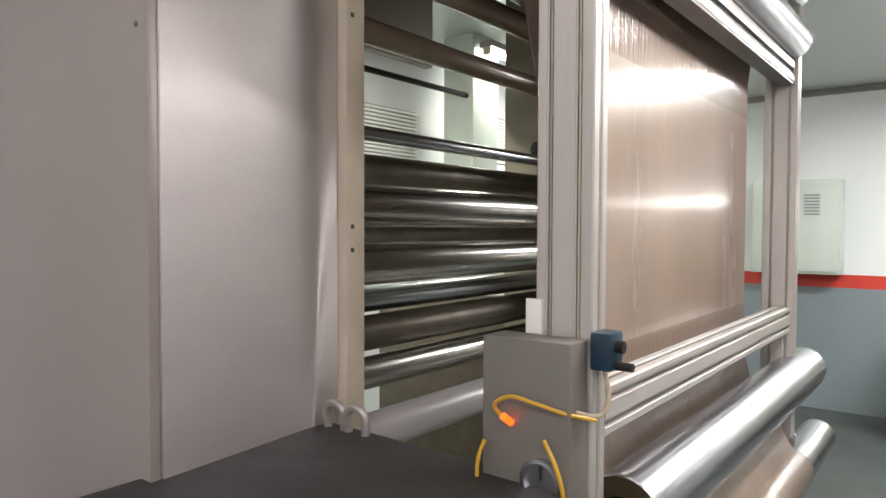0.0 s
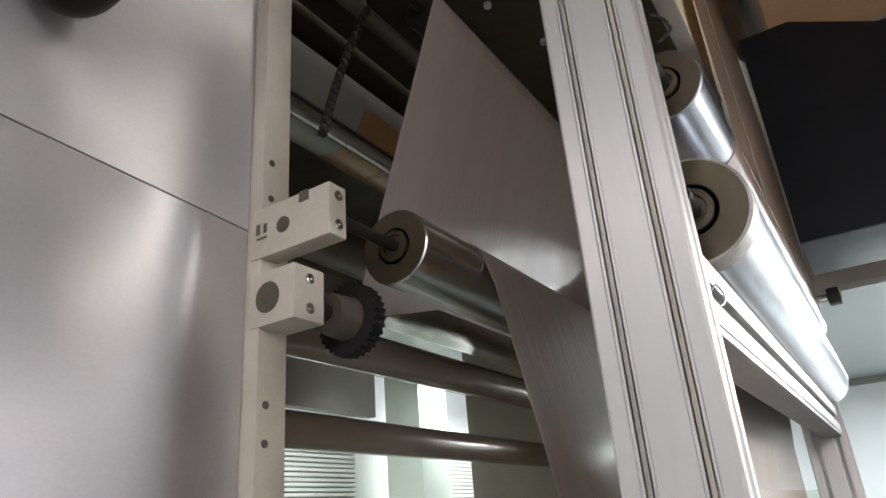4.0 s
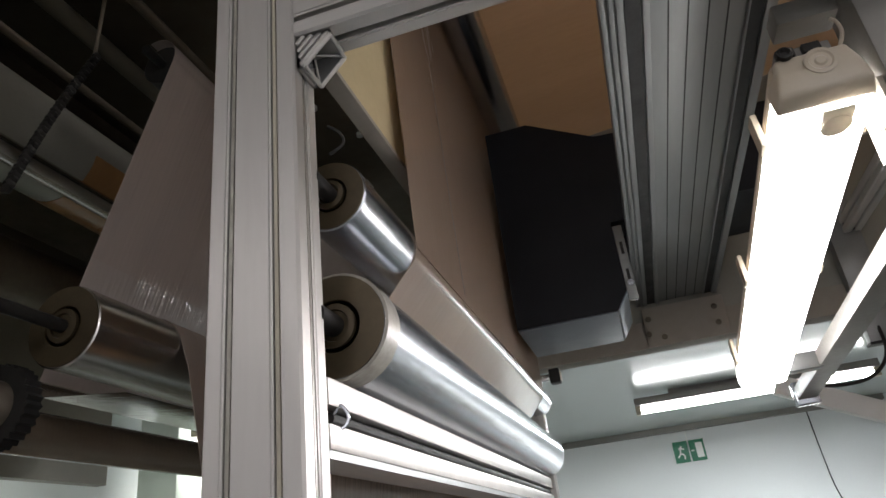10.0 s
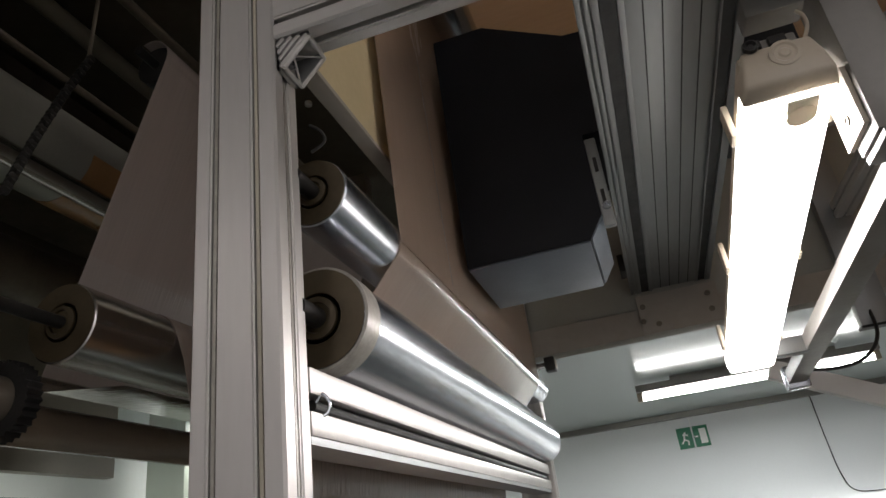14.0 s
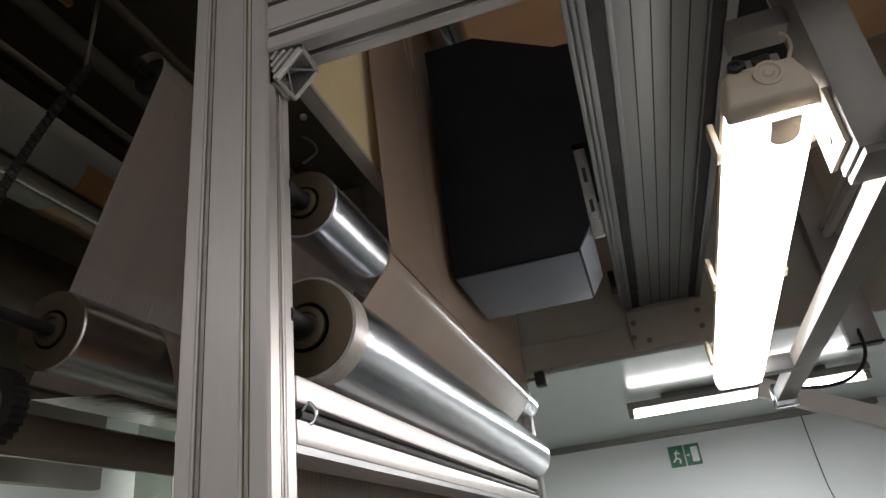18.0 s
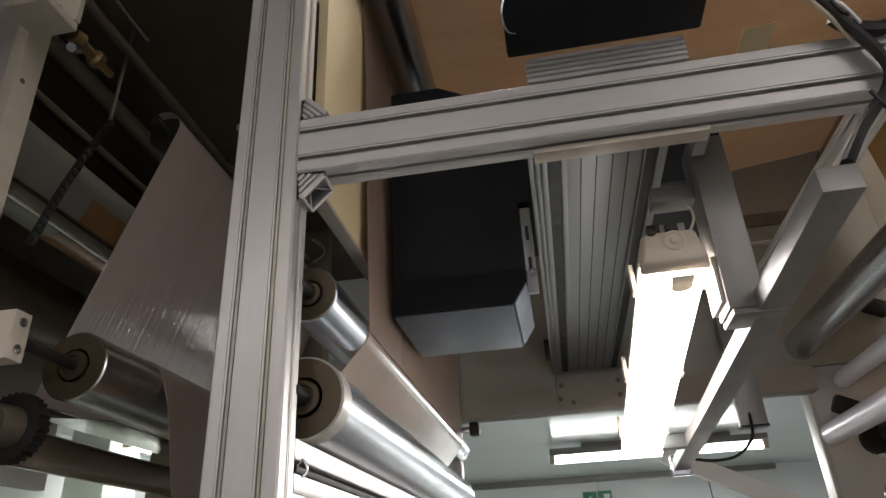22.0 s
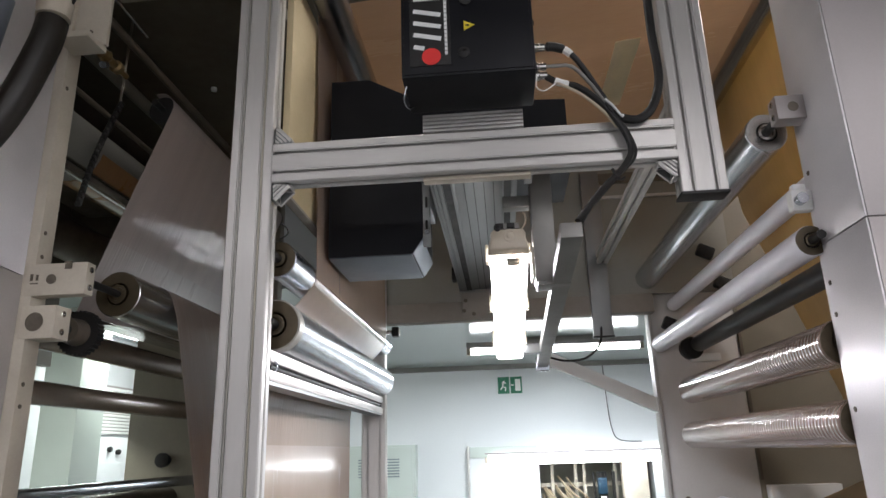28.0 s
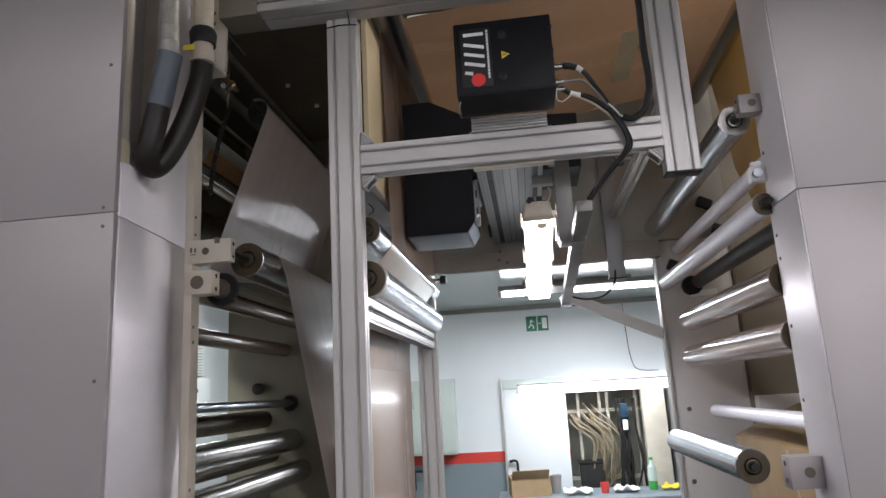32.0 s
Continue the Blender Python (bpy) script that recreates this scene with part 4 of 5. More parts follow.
# fittings on the far plate of the second unit
for x, z in ((0.914, 2.60), (0.971, 2.449), (0.726, 2.276)):
    kb = thing("clamping_knob", "black clamping lever knob on the far plate", "knob", "clamping knobs")
    kb.location = (x, 2.498, z)
    part("stud", lathe([(0, 0.012), (0.05, 0.012)], 12, Matrix.Diagonal((1, -1, 1, 1))), SATIN, kb)
    part("grip", box(-0.038, 0.038, -0.085, -0.045, -0.03, 0.026, 0.010, pose(0, 0, 0, 0, 25, 0)), RUBBER, kb)
flange = thing("bearing_flange", "white flange bearing on the far plate", "bearing", "flange bearings")
part("flange", box(0.80, 0.93, 2.468, 2.499, 2.115, 2.15, 0.006), LABEL_W, flange)
part("boss", lathe([(0, 0.05), (0.03, 0.05), (0.04, 0.04)], 24, at(0.81, 2.499, 2.175) @ Matrix.Diagonal((1, -1, 1, 1))), RUBBER, flange)
gap_bar = thing("cross_bar", "dark slotted cross bar on the khaki bridge plate", "rail")
part("slot", box(0.47, 0.84, 2.428, 2.4395, 2.955, 3.005), GREASE, gap_bar)
part("lower_lip", box(0.47, 0.84, 2.424, 2.4395, 2.880, 2.892, 0.002), PALE_PLATE, gap_bar)
slot_rail = thing("edge_rail", "thin dark rail down the khaki plate", "rail")
part("rail", box(1.022, 1.034, 2.488, 2.499, 1.62, 3.4), GREASE, slot_rail)
# White box added for the brightness of a lit gap; no cover is known here.
white_box = thing("lit_gap_box", "white box standing in for a lit gap behind the lower film", "cover")
part("cover", box(1.04, 1.32, 2.44, 2.498, 1.40, 1.60, 0.004), LABEL_W, white_box)

board = thing("guide_board", "yellowed cream board behind the film edge", "board")
part("board", box(-0.546, -0.528, 0.925, 1.30, 2.388, 3.02, 0.002), OCHRE, board)
part("edge_strip", box(-0.549, -0.525, 0.925, 1.30, 2.380, 2.388, 0.001), CONCRETE, board, "brown lower edge")

bridge = thing("bridge_plate", "khaki painted plate bridging the two press units", "machine frame")
part("plate", box(-0.62, 1.02, 2.44, 2.47, 2.42, 3.9, 0.002), KHAKI_DEEP, bridge)
part("lower_beam", box(-0.62, 0.66, 2.425, 2.50, 2.335, 2.42, 0.004), CONCRETE, bridge, "brownish lower edge beam")


# ---- inspection camera, traverse rail and scanner ----
icam = thing("inspection_camera", "black web inspection camera with a large logo plate", "camera")
icam.location = (-0.063, 0.76, 2.615)
part("casing", box(-0.147, 0.142, -0.062, 0.10, -0.075, 0.160, 0.006), BLACK, icam)
part("front_plate", box(-0.141, 0.136, -0.0650, -0.0615, -0.069, 0.154, 0.001), BLACK, icam)
part("beacon", lathe([(0, 0.020), (0.012, 0.019), (0.022, 0.013), (0.026, 0.004)], 20, at(0.0, 0.0, 0.158, 90)), CUP_RED, icam, "red round cap")
logo = part("logo_plate", box(-0.127, -0.038, -0.0680, -0.0655, -0.052, 0.135, 0.0008), RUBBER, icam, "glossy black logo plate")


def bars(parent, y, segs, w, material, label):
    for x0, z0, x1, z1 in segs:
        d = Vector((x1 - x0, 0, z1 - z0))
        b = box(-d.length / 2, d.length / 2, -0.0008, 0.0008, -w / 2, w / 2, m=Matrix.Translation(((x0 + x1) / 2, y, (z0 + z1) / 2)) @ Matrix.Rotation(-math.atan2(d.z, d.x), 4, "Y"))
        part("mark", b, material, parent, label)


# plain white strokes in place of the maker's mark, and a red dot
bars(logo, -0.0690, ((-0.118, 0.116, -0.058, 0.116), (-0.118, 0.086, -0.058, 0.072), (-0.118, 0.056, -0.058, 0.042), (-0.118, 0.026, -0.058, 0.012), (-0.118, -0.004, -0.095, -0.010)), 0.0100, LABEL_W, "white bar of the logo")
for k in range(15):
    bars(logo, -0.0690, ((-0.0475, 0.127 - k * 0.0105, -0.0475, 0.119 - k * 0.0105),), 0.0062, LABEL_W, "small white print mark")
part("logo_dot", lathe([(0, 0.0205), (0.0012, 0.0205)], 28, at(-0.080, -0.0702, -0.031)), LABEL_R, logo, "red logo dot")
tri = bmesh.new()
ta = [tri.verts.new(v) for v in ((-0.008, -0.0662, 0.055), (0.016, -0.0662, 0.043), (-0.008, -0.0662, 0.030))]
tb = [tri.verts.new((v.co.x, -0.0648, v.co.z)) for v in ta]
tri.faces.new(ta)
tri.faces.new(tb[::-1])
for k in range(3):
    tri.faces.new((ta[k], tb[k], tb[(k + 1) % 3], ta[(k + 1) % 3]))
bmesh.ops.recalc_face_normals(tri, faces=tri.faces[:])
part("warning_label", tri, LABEL_Y, icam, "yellow warning triangle")
part("warning_mark", box(-0.004, 0.004, -0.0668, -0.0661, 0.041, 0.0445), RUBBER, icam)
for x, z in ((-0.003, 0.107), (-0.010, -0.025)):
    part("knob", lathe([(0, 0.013), (0.004, 0.013), (0.006, 0.009), (0.006, 0.005), (0.003, 0.005)], 20, at(x, -0.065, z) @ Matrix.Diagonal((1, -1, 1, 1))), RUBBER, icam)
for z in (0.135, 0.060, -0.055):
    part("side_screw", lathe([(0, 0.006), (0.004, 0.006), (0.005, 0.004)], 12, at(0.1415, -0.03, z, 0, 0, -90)), RUBBER, icam)
part("base_profile", join(box(-0.121, 0.116, 0.112, 0.175, -0.122, -0.0755), *[box(-0.121, 0.116, 0.104, 0.113, -0.1215 + k * 0.0095, -0.1215 + k * 0.0095 + 0.0062, 0.001) for k in range(5)]), ALU, icam, "ribbed aluminium base")
part("wire_loop", bent([(-0.140, -0.03, -0.076), (-0.147, -0.02, -0.10), (-0.142, 0.0, -0.112), (-0.132, 0.02, -0.10)], 0.0018, 6), CHROME, icam, "thin bright wire loop")
for y, z in ((0.01, 0.022), (0.01, -0.028), (0.0, -0.056)):
    part("connector", lathe([(0, 0.011), (0.010, 0.011), (0.012, 0.0085), (0.028, 0.0085)], 16, at(0.141, y, z, 0, 0, -90)), SATIN, icam)
lead = thing("camera_cable", "black and grey cable loom hanging over the cross beam", "cable")
part("cable", bent([(0.10, 0.77, 2.637), (0.142, 0.78, 2.640), (0.175, 0.785, 2.612), (0.215, 0.81, 2.558), (0.254, 0.840, 2.504), (0.285, 0.848, 2.445), (0.294, 0.848, 2.398), (0.266, 0.838, 2.360), (0.212, 0.80, 2.299), (0.166, 0.765, 2.240), (0.138, 0.735, 2.195)], 0.0068, 8), RUBBER, lead, "black cable")
part("sleeve", bent([(0.112, 0.772, 2.639), (0.128, 0.776, 2.640), (0.148, 0.781, 2.636)], 0.0105, 10), RUBBER, lead, "black heat-shrink sleeve")
part("marker", bent([(0.150, 0.781, 2.635), (0.158, 0.783, 2.630), (0.166, 0.784, 2.622)], 0.0088, 8), LABEL_W, lead, "white cable marker")
part("cable", bent([(0.10, 0.77, 2.587), (0.13, 0.775, 2.590), (0.165, 0.78, 2.588), (0.205, 0.80, 2.553), (0.250, 0.833, 2.498), (0.279, 0.842, 2.442), (0.288, 0.842, 2.396), (0.258, 0.832, 2.352), (0.20, 0.79, 2.288), (0.130, 0.735, 2.195)], 0.0044, 8), BOX_GREY, lead, "grey cable")
part("cable", bent([(0.10, 0.76, 2.559), (0.133, 0.765, 2.540), (0.172, 0.78, 2.538), (0.215, 0.808, 2.520), (0.252, 0.830, 2.486), (0.277, 0.834, 2.442), (0.284, 0.834, 2.398), (0.258, 0.822, 2.352), (0.203, 0.782, 2.290), (0.140, 0.730, 2.205)], 0.0074, 8), RUBBER, lead, "black cable")
part("marker", bent([(0.122, 0.763, 2.546), (0.135, 0.765, 2.541), (0.150, 0.770, 2.539)], 0.0088, 8), LABEL_W, lead, "white cable marker")
part("cable", bent([(0.10, 0.762, 2.556), (0.15, 0.762, 2.526), (0.19, 0.79, 2.515), (0.235, 0.825, 2.492), (0.262, 0.846, 2.465)], 0.0036, 8), CABLE_PALE, lead, "pale cable")
part("cable", bent([(0.268, 0.836, 2.372), (0.252, 0.824, 2.340), (0.205, 0.792, 2.288), (0.160, 0.757, 2.236), (0.132, 0.732, 2.20)], 0.0026, 8), OCHRE_CORE, lead, "thin yellow core")
part("cable", bent([(0.245, 0.84, 2.505), (0.269, 0.85, 2.493), (0.31, 0.852, 2.484), (0.344, 0.852, 2.507), (0.366, 0.852, 2.560), (0.371, 0.85, 2.611), (0.367, 0.85, 2.712), (0.369, 0.85, 2.866), (0.367, 0.85, 3.0)], 0.0105, 8), RUBBER, lead, "thick black cable going up the post")
part("cable_tie", bent([(0.236, 0.812, 2.512), (0.248, 0.818, 2.494), (0.264, 0.832, 2.500), (0.258, 0.846, 2.512)], 0.003, 6), RUBBER, lead, "black cable tie")
part("loose_lead", bent([(0.083, 0.75, 2.556), (0.080, 0.742, 2.522), (0.096, 0.742, 2.512), (0.122, 0.75, 2.532)], 0.0014, 6), LABEL_W, lead, "thin white loose lead")
part("cable_tie", bent([(0.238, 0.822, 2.525), (0.252, 0.818, 2.506), (0.272, 0.832, 2.486), (0.278, 0.842, 2.492)], 0.0028, 6), LABEL_W, lead, "white cable tie")
part("cable_tie", bent([(0.232, 0.80, 2.345), (0.246, 0.806, 2.322), (0.262, 0.826, 2.334)], 0.003, 6), RUBBER, lead, "black cable tie")

rail = thing("traverse_rail", "wide grey aluminium traverse rail above the aisle", "rail")
rail.location = (-0.0785, 0.920, 2.494)
RL = 1.50
part("section", box(-0.117, 0.117, 0, RL, -0.020, 0.024, 0.002), ALU_SHADED, rail)
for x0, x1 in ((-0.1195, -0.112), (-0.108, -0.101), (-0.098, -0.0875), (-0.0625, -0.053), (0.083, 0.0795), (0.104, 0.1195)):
    part("lip", box(min(x0, x1), max(x0, x1), 0.001, RL - 0.001, -0.0265, -0.0202, 0.001), ALU_SHADED, rail)
for x in (-0.027, 0.0, 0.028, 0.0545):
    part("groove", box(x - 0.0011, x + 0.0011, 0.002, RL - 0.002, -0.0206, -0.0198), RUBBER, rail)
for x in (-0.075, 0.0918):
    part("belt", box(x - 0.011, x + 0.011, 0.0, RL, -0.0222, -0.0202), RUBBER, rail, "black belt in the rail")
part("stop", box(-0.137, -0.1205, 1.24, 1.31, -0.032, 0.02, 0.003), RUBBER, rail, "black rubber end stop")
hole_plate = part("end_plate", box(-0.110, 0.130, 1.494, 1.503, -0.160, -0.036, 0.002), CONCRETE, rail, "brown mounting plate with holes")
for x, z in ((-0.095, -0.072), (-0.103, -0.118), (-0.060, -0.134), (0.10, -0.07), (0.10, -0.12)):
    dot_screw(hole_plate, x, 1.4935, z, "y", -1, 0.009)
part("hanger_plate", box(-0.110, 0.142, -0.032, -0.003, -0.1140, -0.1050, 0.002), PLASTIC, rail, "flat plate under the cross beam")
part("hanger_web", box(0.128, 0.148, -0.004, 0.050, -0.105, 0.020, 0.002), ALU_SHADED, rail)

scan = thing("scanner_head", "black scanner head with a grey underside sliding along the rail", "scanner")
bm = bmesh.new()
ol = ((-0.118, 0.0), (0.120, 0.0), (0.150, 0.045), (0.150, 0.22), (0.575, 0.225), (0.575, 0.445), (0.16, 0.467), (-0.005, 0.555), (-0.118, 0.555))
fr0 = [bm.verts.new((x, 0, z)) for x, z in ol]
fr1 = [bm.verts.new((x, 0.27, z)) for x, z in ol]
bm.faces.new(fr0)
bm.faces.new(fr1[::-1])
for k in range(9):
    bm.faces.new((fr0[k], fr1[k], fr1[(k + 1) % 9], fr0[(k + 1) % 9]))
bmesh.ops.recalc_face_normals(bm, faces=bm.faces[:])
part("casing", bm, BLACK, scan)
part("underside", box(-0.117, 0.119, 0.002, 0.268, -0.004, -0.001, 0.001), BLACK_BLUE, scan, "grey-blue underside plate")
part("chamfer", box(-0.003, 0.0, 0.002, 0.268, 0.002, 0.052, 0.0008, at(0.1225, 0, -0.001, 0, 33.7, 0)), GREY_BLUE, scan, "pale slanted corner plate")
slide = part("slide_plate", box(0.1505, 0.172, 0.002, 0.016, 0.02, 0.21, 0.003), ALU_SHADED, scan, "grey slide plate")
for z in (0.08, 0.15):
    part("slot", box(0.158, 0.165, 0.0008, 0.0022, z - 0.016, z + 0.016, 0.0006), RUBBER, slide, "dark slot")
part("slide_block", box(0.1505, 0.170, 0.017, 0.20, 0.15, 0.21, 0.003), ALU_SHADED, scan)
part("slide_screw", lathe([(0, 0.008), (0.006, 0.008), (0.006, 0.004), (0.002, 0.004)], 14, at(0.163, 0.002, 0.06) @ Matrix.Diagonal((1, -1, 1, 1))), CHROME, scan)


# ---- fluorescent lamps ----
def tube_lamp(m, length, label, w=0.10, near=True, material=None):
    t = thing("fluorescent_lamp", label, "lamp", "fluorescent lamps")
    rt = 0.044 if length == 1.75 else 0.019
    t.matrix_basis = m
    if near:
        hs = part("housing", box(-w / 2 + 0.008, w / 2 - 0.008, 0, length, 0.034, 0.056, 0.010), PLASTIC, t, "yellowed plastic housing")
        part("diffuser", box(-w / 2 + 0.004, w / 2 - 0.004, 0.022, length - 0.006, -0.014, 0.033, 0.014), TUBE, t, "lit ribbed diffuser")
        part("lamp_holder", join(box(-0.006, 0.028, 0.021, 0.048, -0.0165, -0.0130, 0.0012), lathe([(0, 0.017), (0.004, 0.017)], 20, at(0.011, 0.048, -0.0170) @ Matrix.Rotation(math.pi / 2, 4, "X"))), CREAM, t, "plastic lamp holder seen through the diffuser")
        for k in range(3):
            for s in (-1, 1):
                part("clip", box(s * (w / 2 + 0.003) - 0.004, s * (w / 2 + 0.003) + 0.004, 0.08 + k * (length - 0.22) / 2, 0.104 + k * (length - 0.22) / 2, 0.004, 0.055, 0.002), PLASTIC, hs, "plastic diffuser clip")
        cap = bmesh.new()
        ring = []
        for y, z, hw in ((0.020, -0.008, w / 2), (-0.004, 0.000, w / 2 - 0.003), (-0.009, 0.024, w / 2 - 0.009), (-0.004, 0.055, w / 2 - 0.014), (0.030, 0.060, w / 2 - 0.014), (0.030, 0.0345, w / 2 - 0.001)):
            ring.append([cap.verts.new((-hw, y, z)), cap.verts.new((hw, y, z))])
        for k in range(6):
            a, b = ring[k], ring[(k + 1) % 6]
            cap.faces.new((a[0], a[1], b[1], b[0]))
        for sgn in (0, 1):
            cap.faces.new([r[sgn] for r in ring])
        bmesh.ops.recalc_face_normals(cap, faces=cap.faces[:])
        bmesh.ops.bevel(cap, geom=cap.edges[:], offset=0.005, segments=2, affect="EDGES", profile=0.5)
        ec = part("end_cap", shade(cap, 0.9), PLASTIC, t, "yellowed moulded end cap")
        part("gland", lathe([(0, 0.017), (0.003, 0.017), (0.004, 0.013), (0.002, 0.011), (0.002, 0.007), (0.004, 0.005)], 22, at(0.004, -0.0080, 0.033, 7) @ Matrix.Diagonal((1, -1, 1, 1))), PLASTIC, ec, "round cable gland")
        part("screw", lathe([(0, 0.0085), (0.006, 0.0085), (0.007, 0.006), (0.003, 0.004)], 16, at(-0.026, -0.006, 0.056) @ Matrix.Diagonal((1, -1, 1, 1))), RUBBER, t)
        part("terminal", box(-0.030, 0.030, 0.008, 0.05, 0.061, 0.078, 0.003), BOX_GREY, t, "pale terminal cover")
        for x in (-0.02, 0.008):
            part("terminal_block", box(x - 0.010, x + 0.010, 0.002, 0.012, 0.062, 0.075, 0.002), RUBBER, t, "black terminal")
        part("hook", bent([(0.036, 0.02, 0.062), (0.046, 0.01, 0.080), (0.046, 0.006, 0.096), (0.040, 0.004, 0.104)], 0.0024, 8), PLASTIC, t, "small hook")
    else:
        part("housing", box(-w / 2, w / 2, 0, length, rt + 0.016, 0.075, 0.004), STEEL_GREY, t, "grey metal batten")
        part("tube", lathe([(0.03, rt), (length - 0.03, rt)], 16, at(0, 0, 0.010)), material or (TUBE_WALL if length == 1.75 else TUBE_FAR), t, "lit fluorescent tube")
        for y in (0.0, length - 0.03):
            part("lamp_holder", box(-0.022, 0.022, y, y + 0.03, -0.012, 0.035, 0.003), PLASTIC, t)
    return t


tube_lamp(LAMP_A, 0.92, "lit fluorescent lamp with a clipped diffuser under the rail", 0.105)
far_lamp = tube_lamp(pose(-0.275, 4.40, 2.455, 0, 0, -90), 1.28, "lit fluorescent lamp under the low ceiling", 0.10, False)
part("spacer", box(-0.02, 0.02, 0.2, 1.08, 0.075, 0.100), STEEL_GREY, far_lamp)
tube_lamp(pose(-0.22, 5.87, 1.672, 0, 0, -90), 1.75, "lit fluorescent lamp on the wall above the workbench", 0.10, False)
for x, y in ((-2.6, 3.55), (-2.6, 1.05)):
    lr = tube_lamp(pose(x, y, 2.60), 1.3, "lit fluorescent lamp in the room beyond the press", 0.1, False)
    part("stem", box(-0.012, 0.012, 0.6, 0.624, 0.075, 0.149), STEEL_GREY, lr)
for m in (pose(0.9, -3.3, 3.12), pose(0.9, -2.4, 3.12, 0, 0, -90), pose(-2.9, -1.9, 3.42, 0, 0, -90), pose(-1.4, 1.7, 4.30, 0, 0, -90), pose(1.75, 0.4, 4.02)):
    hl = tube_lamp(m, 2.6, "lit fluorescent lamp hung from the hall roof", 0.16, False, TUBE)
    for y in (0.3, 2.3):
        part("hanger_rod", rod((0, y, 0.07), (0, y, HZ - m.translation.z), 0.005, 8), STEEL_GREY, hl)

carrier = thing("lamp_carrier", "grey square-tube carrier beside the aisle lamp", "lamp carrier")
part("upright", box(0.066, 0.120, 1.03, 1.10, 2.160, 2.462, 0.003), BOX_GREY, carrier)
part("foot", box(0.070, 0.150, 1.028, 1.102, 2.150, 2.1595, 0.002), BOX_GREY, carrier)
part("hanger_lug", box(-0.004, 0.0655, 1.06, 1.10, 2.365, 2.395, 0.003), BOX_GREY, carrier)
p0, p1 = Vector((0.125, 0.722, 2.186)), Vector((0.137, 2.20, 2.098))
part("long_tube", box(-0.022, 0.022, 0, (p1 - p0).length, -0.016, 0.016, 0.002, Matrix.Translation(p0) @ (p1 - p0).to_track_quat("Y", "Z").to_matrix().to_4x4()), BOX_GREY, carrier, "square tube from the cross beam to the lamp end")
part("side_plate", box(0.0595, 0.0655, 1.040, 1.110, 2.175, 2.250), PLASTIC, carrier, "white side plate with holes")
for y, z in ((1.055, 2.245), (1.075, 2.20)):
    dot_screw(carrier, 0.0593, y, z, "x", -1, 0.0065)
part("clamp", box(0.112, 0.166, 2.18, 2.22, 2.070, 2.128, 0.004), CHROME, carrier)
part("lamp_link", box(0.03, 0.120, 1.87, 1.91, 2.10, 2.135, 0.002), ALU_SHADED, carrier)
brace = thing("frame_brace", "pale diagonal brace between lamp carrier and press frame", "brace")
part("diagonal", box(-0.29, 0.29, -0.02, 0.02, -0.028, 0.028, 0.002, at(0.40, 2.52, 2.055, 0, 26, 0)), LABEL_W, brace)
part("hanger", box(0.382, 0.466, 2.385, 2.424, 2.232, 3.0, 0.003), ALU_SHADED, brace, "hanging flat section")
part("hanger_cap", box(0.380, 0.468, 2.383, 2.424, 2.225, 2.232), RUBBER, brace)
loop = thing("signal_cable", "thin black cable looping beside the lamp", "cable")
part("cable", bent([(0.42, 2.42, 2.33), (0.40, 2.35, 2.20), (0.33, 2.3, 2.13), (0.24, 2.3, 2.12), (0.16, 2.35, 2.15)], 0.005, 6), RUBBER, loop)

post_lead = thing("sensor_cable", "short black cable curling beside the frame post", "cable")
part("cable", bent([(-0.546, 0.945, 2.315), (-0.533, 0.950, 2.305), (-0.530, 0.952, 2.290), (-0.545, 0.945, 2.275)], 0.002, 6), RUBBER, post_lead)

# ---- far room ----
sign = thing("exit_sign", "green emergency exit sign with white pictograms on the wall", "sign")
sign.location = (0.045, HY1 - 0.006, 2.36)
part("board", box(-0.115, -0.006, -0.006, 0.004, -0.078, 0.078, 0.001), GREEN, sign)
part("board", box(0.006, 0.115, -0.006, 0.004, -0.078, 0.078, 0.001), GREEN, sign)
part("door_symbol", box(0.05, 0.10, -0.0075, -0.006, -0.055, 0.055), LABEL_W, sign, "white door symbol")
bars(sign, -0.007, ((-0.075, 0.02, -0.050, 0.042), (-0.062, 0.03, -0.070, -0.015), (-0.070, -0.015, -0.092, -0.040), (-0.066, -0.012, -0.040, -0.025), (-0.040, -0.025, -0.045, -0.055), (-0.068, 0.028, -0.036, 0.018), (0.012, 0.0, 0.035, 0.0)), 0.011, LABEL_W, "white pictogram stroke")
part("wire", rod((0.0, 0, 0.078), (0.0, 0, 0.17), 0.003, 6), LABEL_W, sign)

cab = thing("wall_cabinet", "grey louvred electrical cabinet on the white wall", "cabinet")
part("body", box(-1.50, -0.855, HY1 - 0.18, HY1 - 0.001, 1.095, 1.84, 0.004), GREEN_WALL, cab)
cab_door = part("door", box(-1.48, -0.875, HY1 - 0.192, HY1 - 0.18, 1.115, 1.82, 0.003), GREEN_WALL, cab)
for k in range(7):
    part("louvre", box(-1.38, -1.27, HY1 - 0.198, HY1 - 0.192, 1.56 + k * 0.025, 1.57 + k * 0.025), WALL_GREY, cab_door)
    part("louvre", box(-1.11, -1.0, HY1 - 0.198, HY1 - 0.192, 1.56 + k * 0.025, 1.57 + k * 0.025), WALL_GREY, cab_door)
valve = thing("wall_valve", "black lever valve on the grey lower wall", "valve")
part("body", rod((-1.32, HY1, 0.93), (-1.32, HY1 - 0.09, 0.93), 0.014, 12), RUBBER, valve)
part("lever", box(-1.33, -1.18, HY1 - 0.1, HY1 - 0.085, 0.925, 0.95, 0.003), RUBBER, valve)
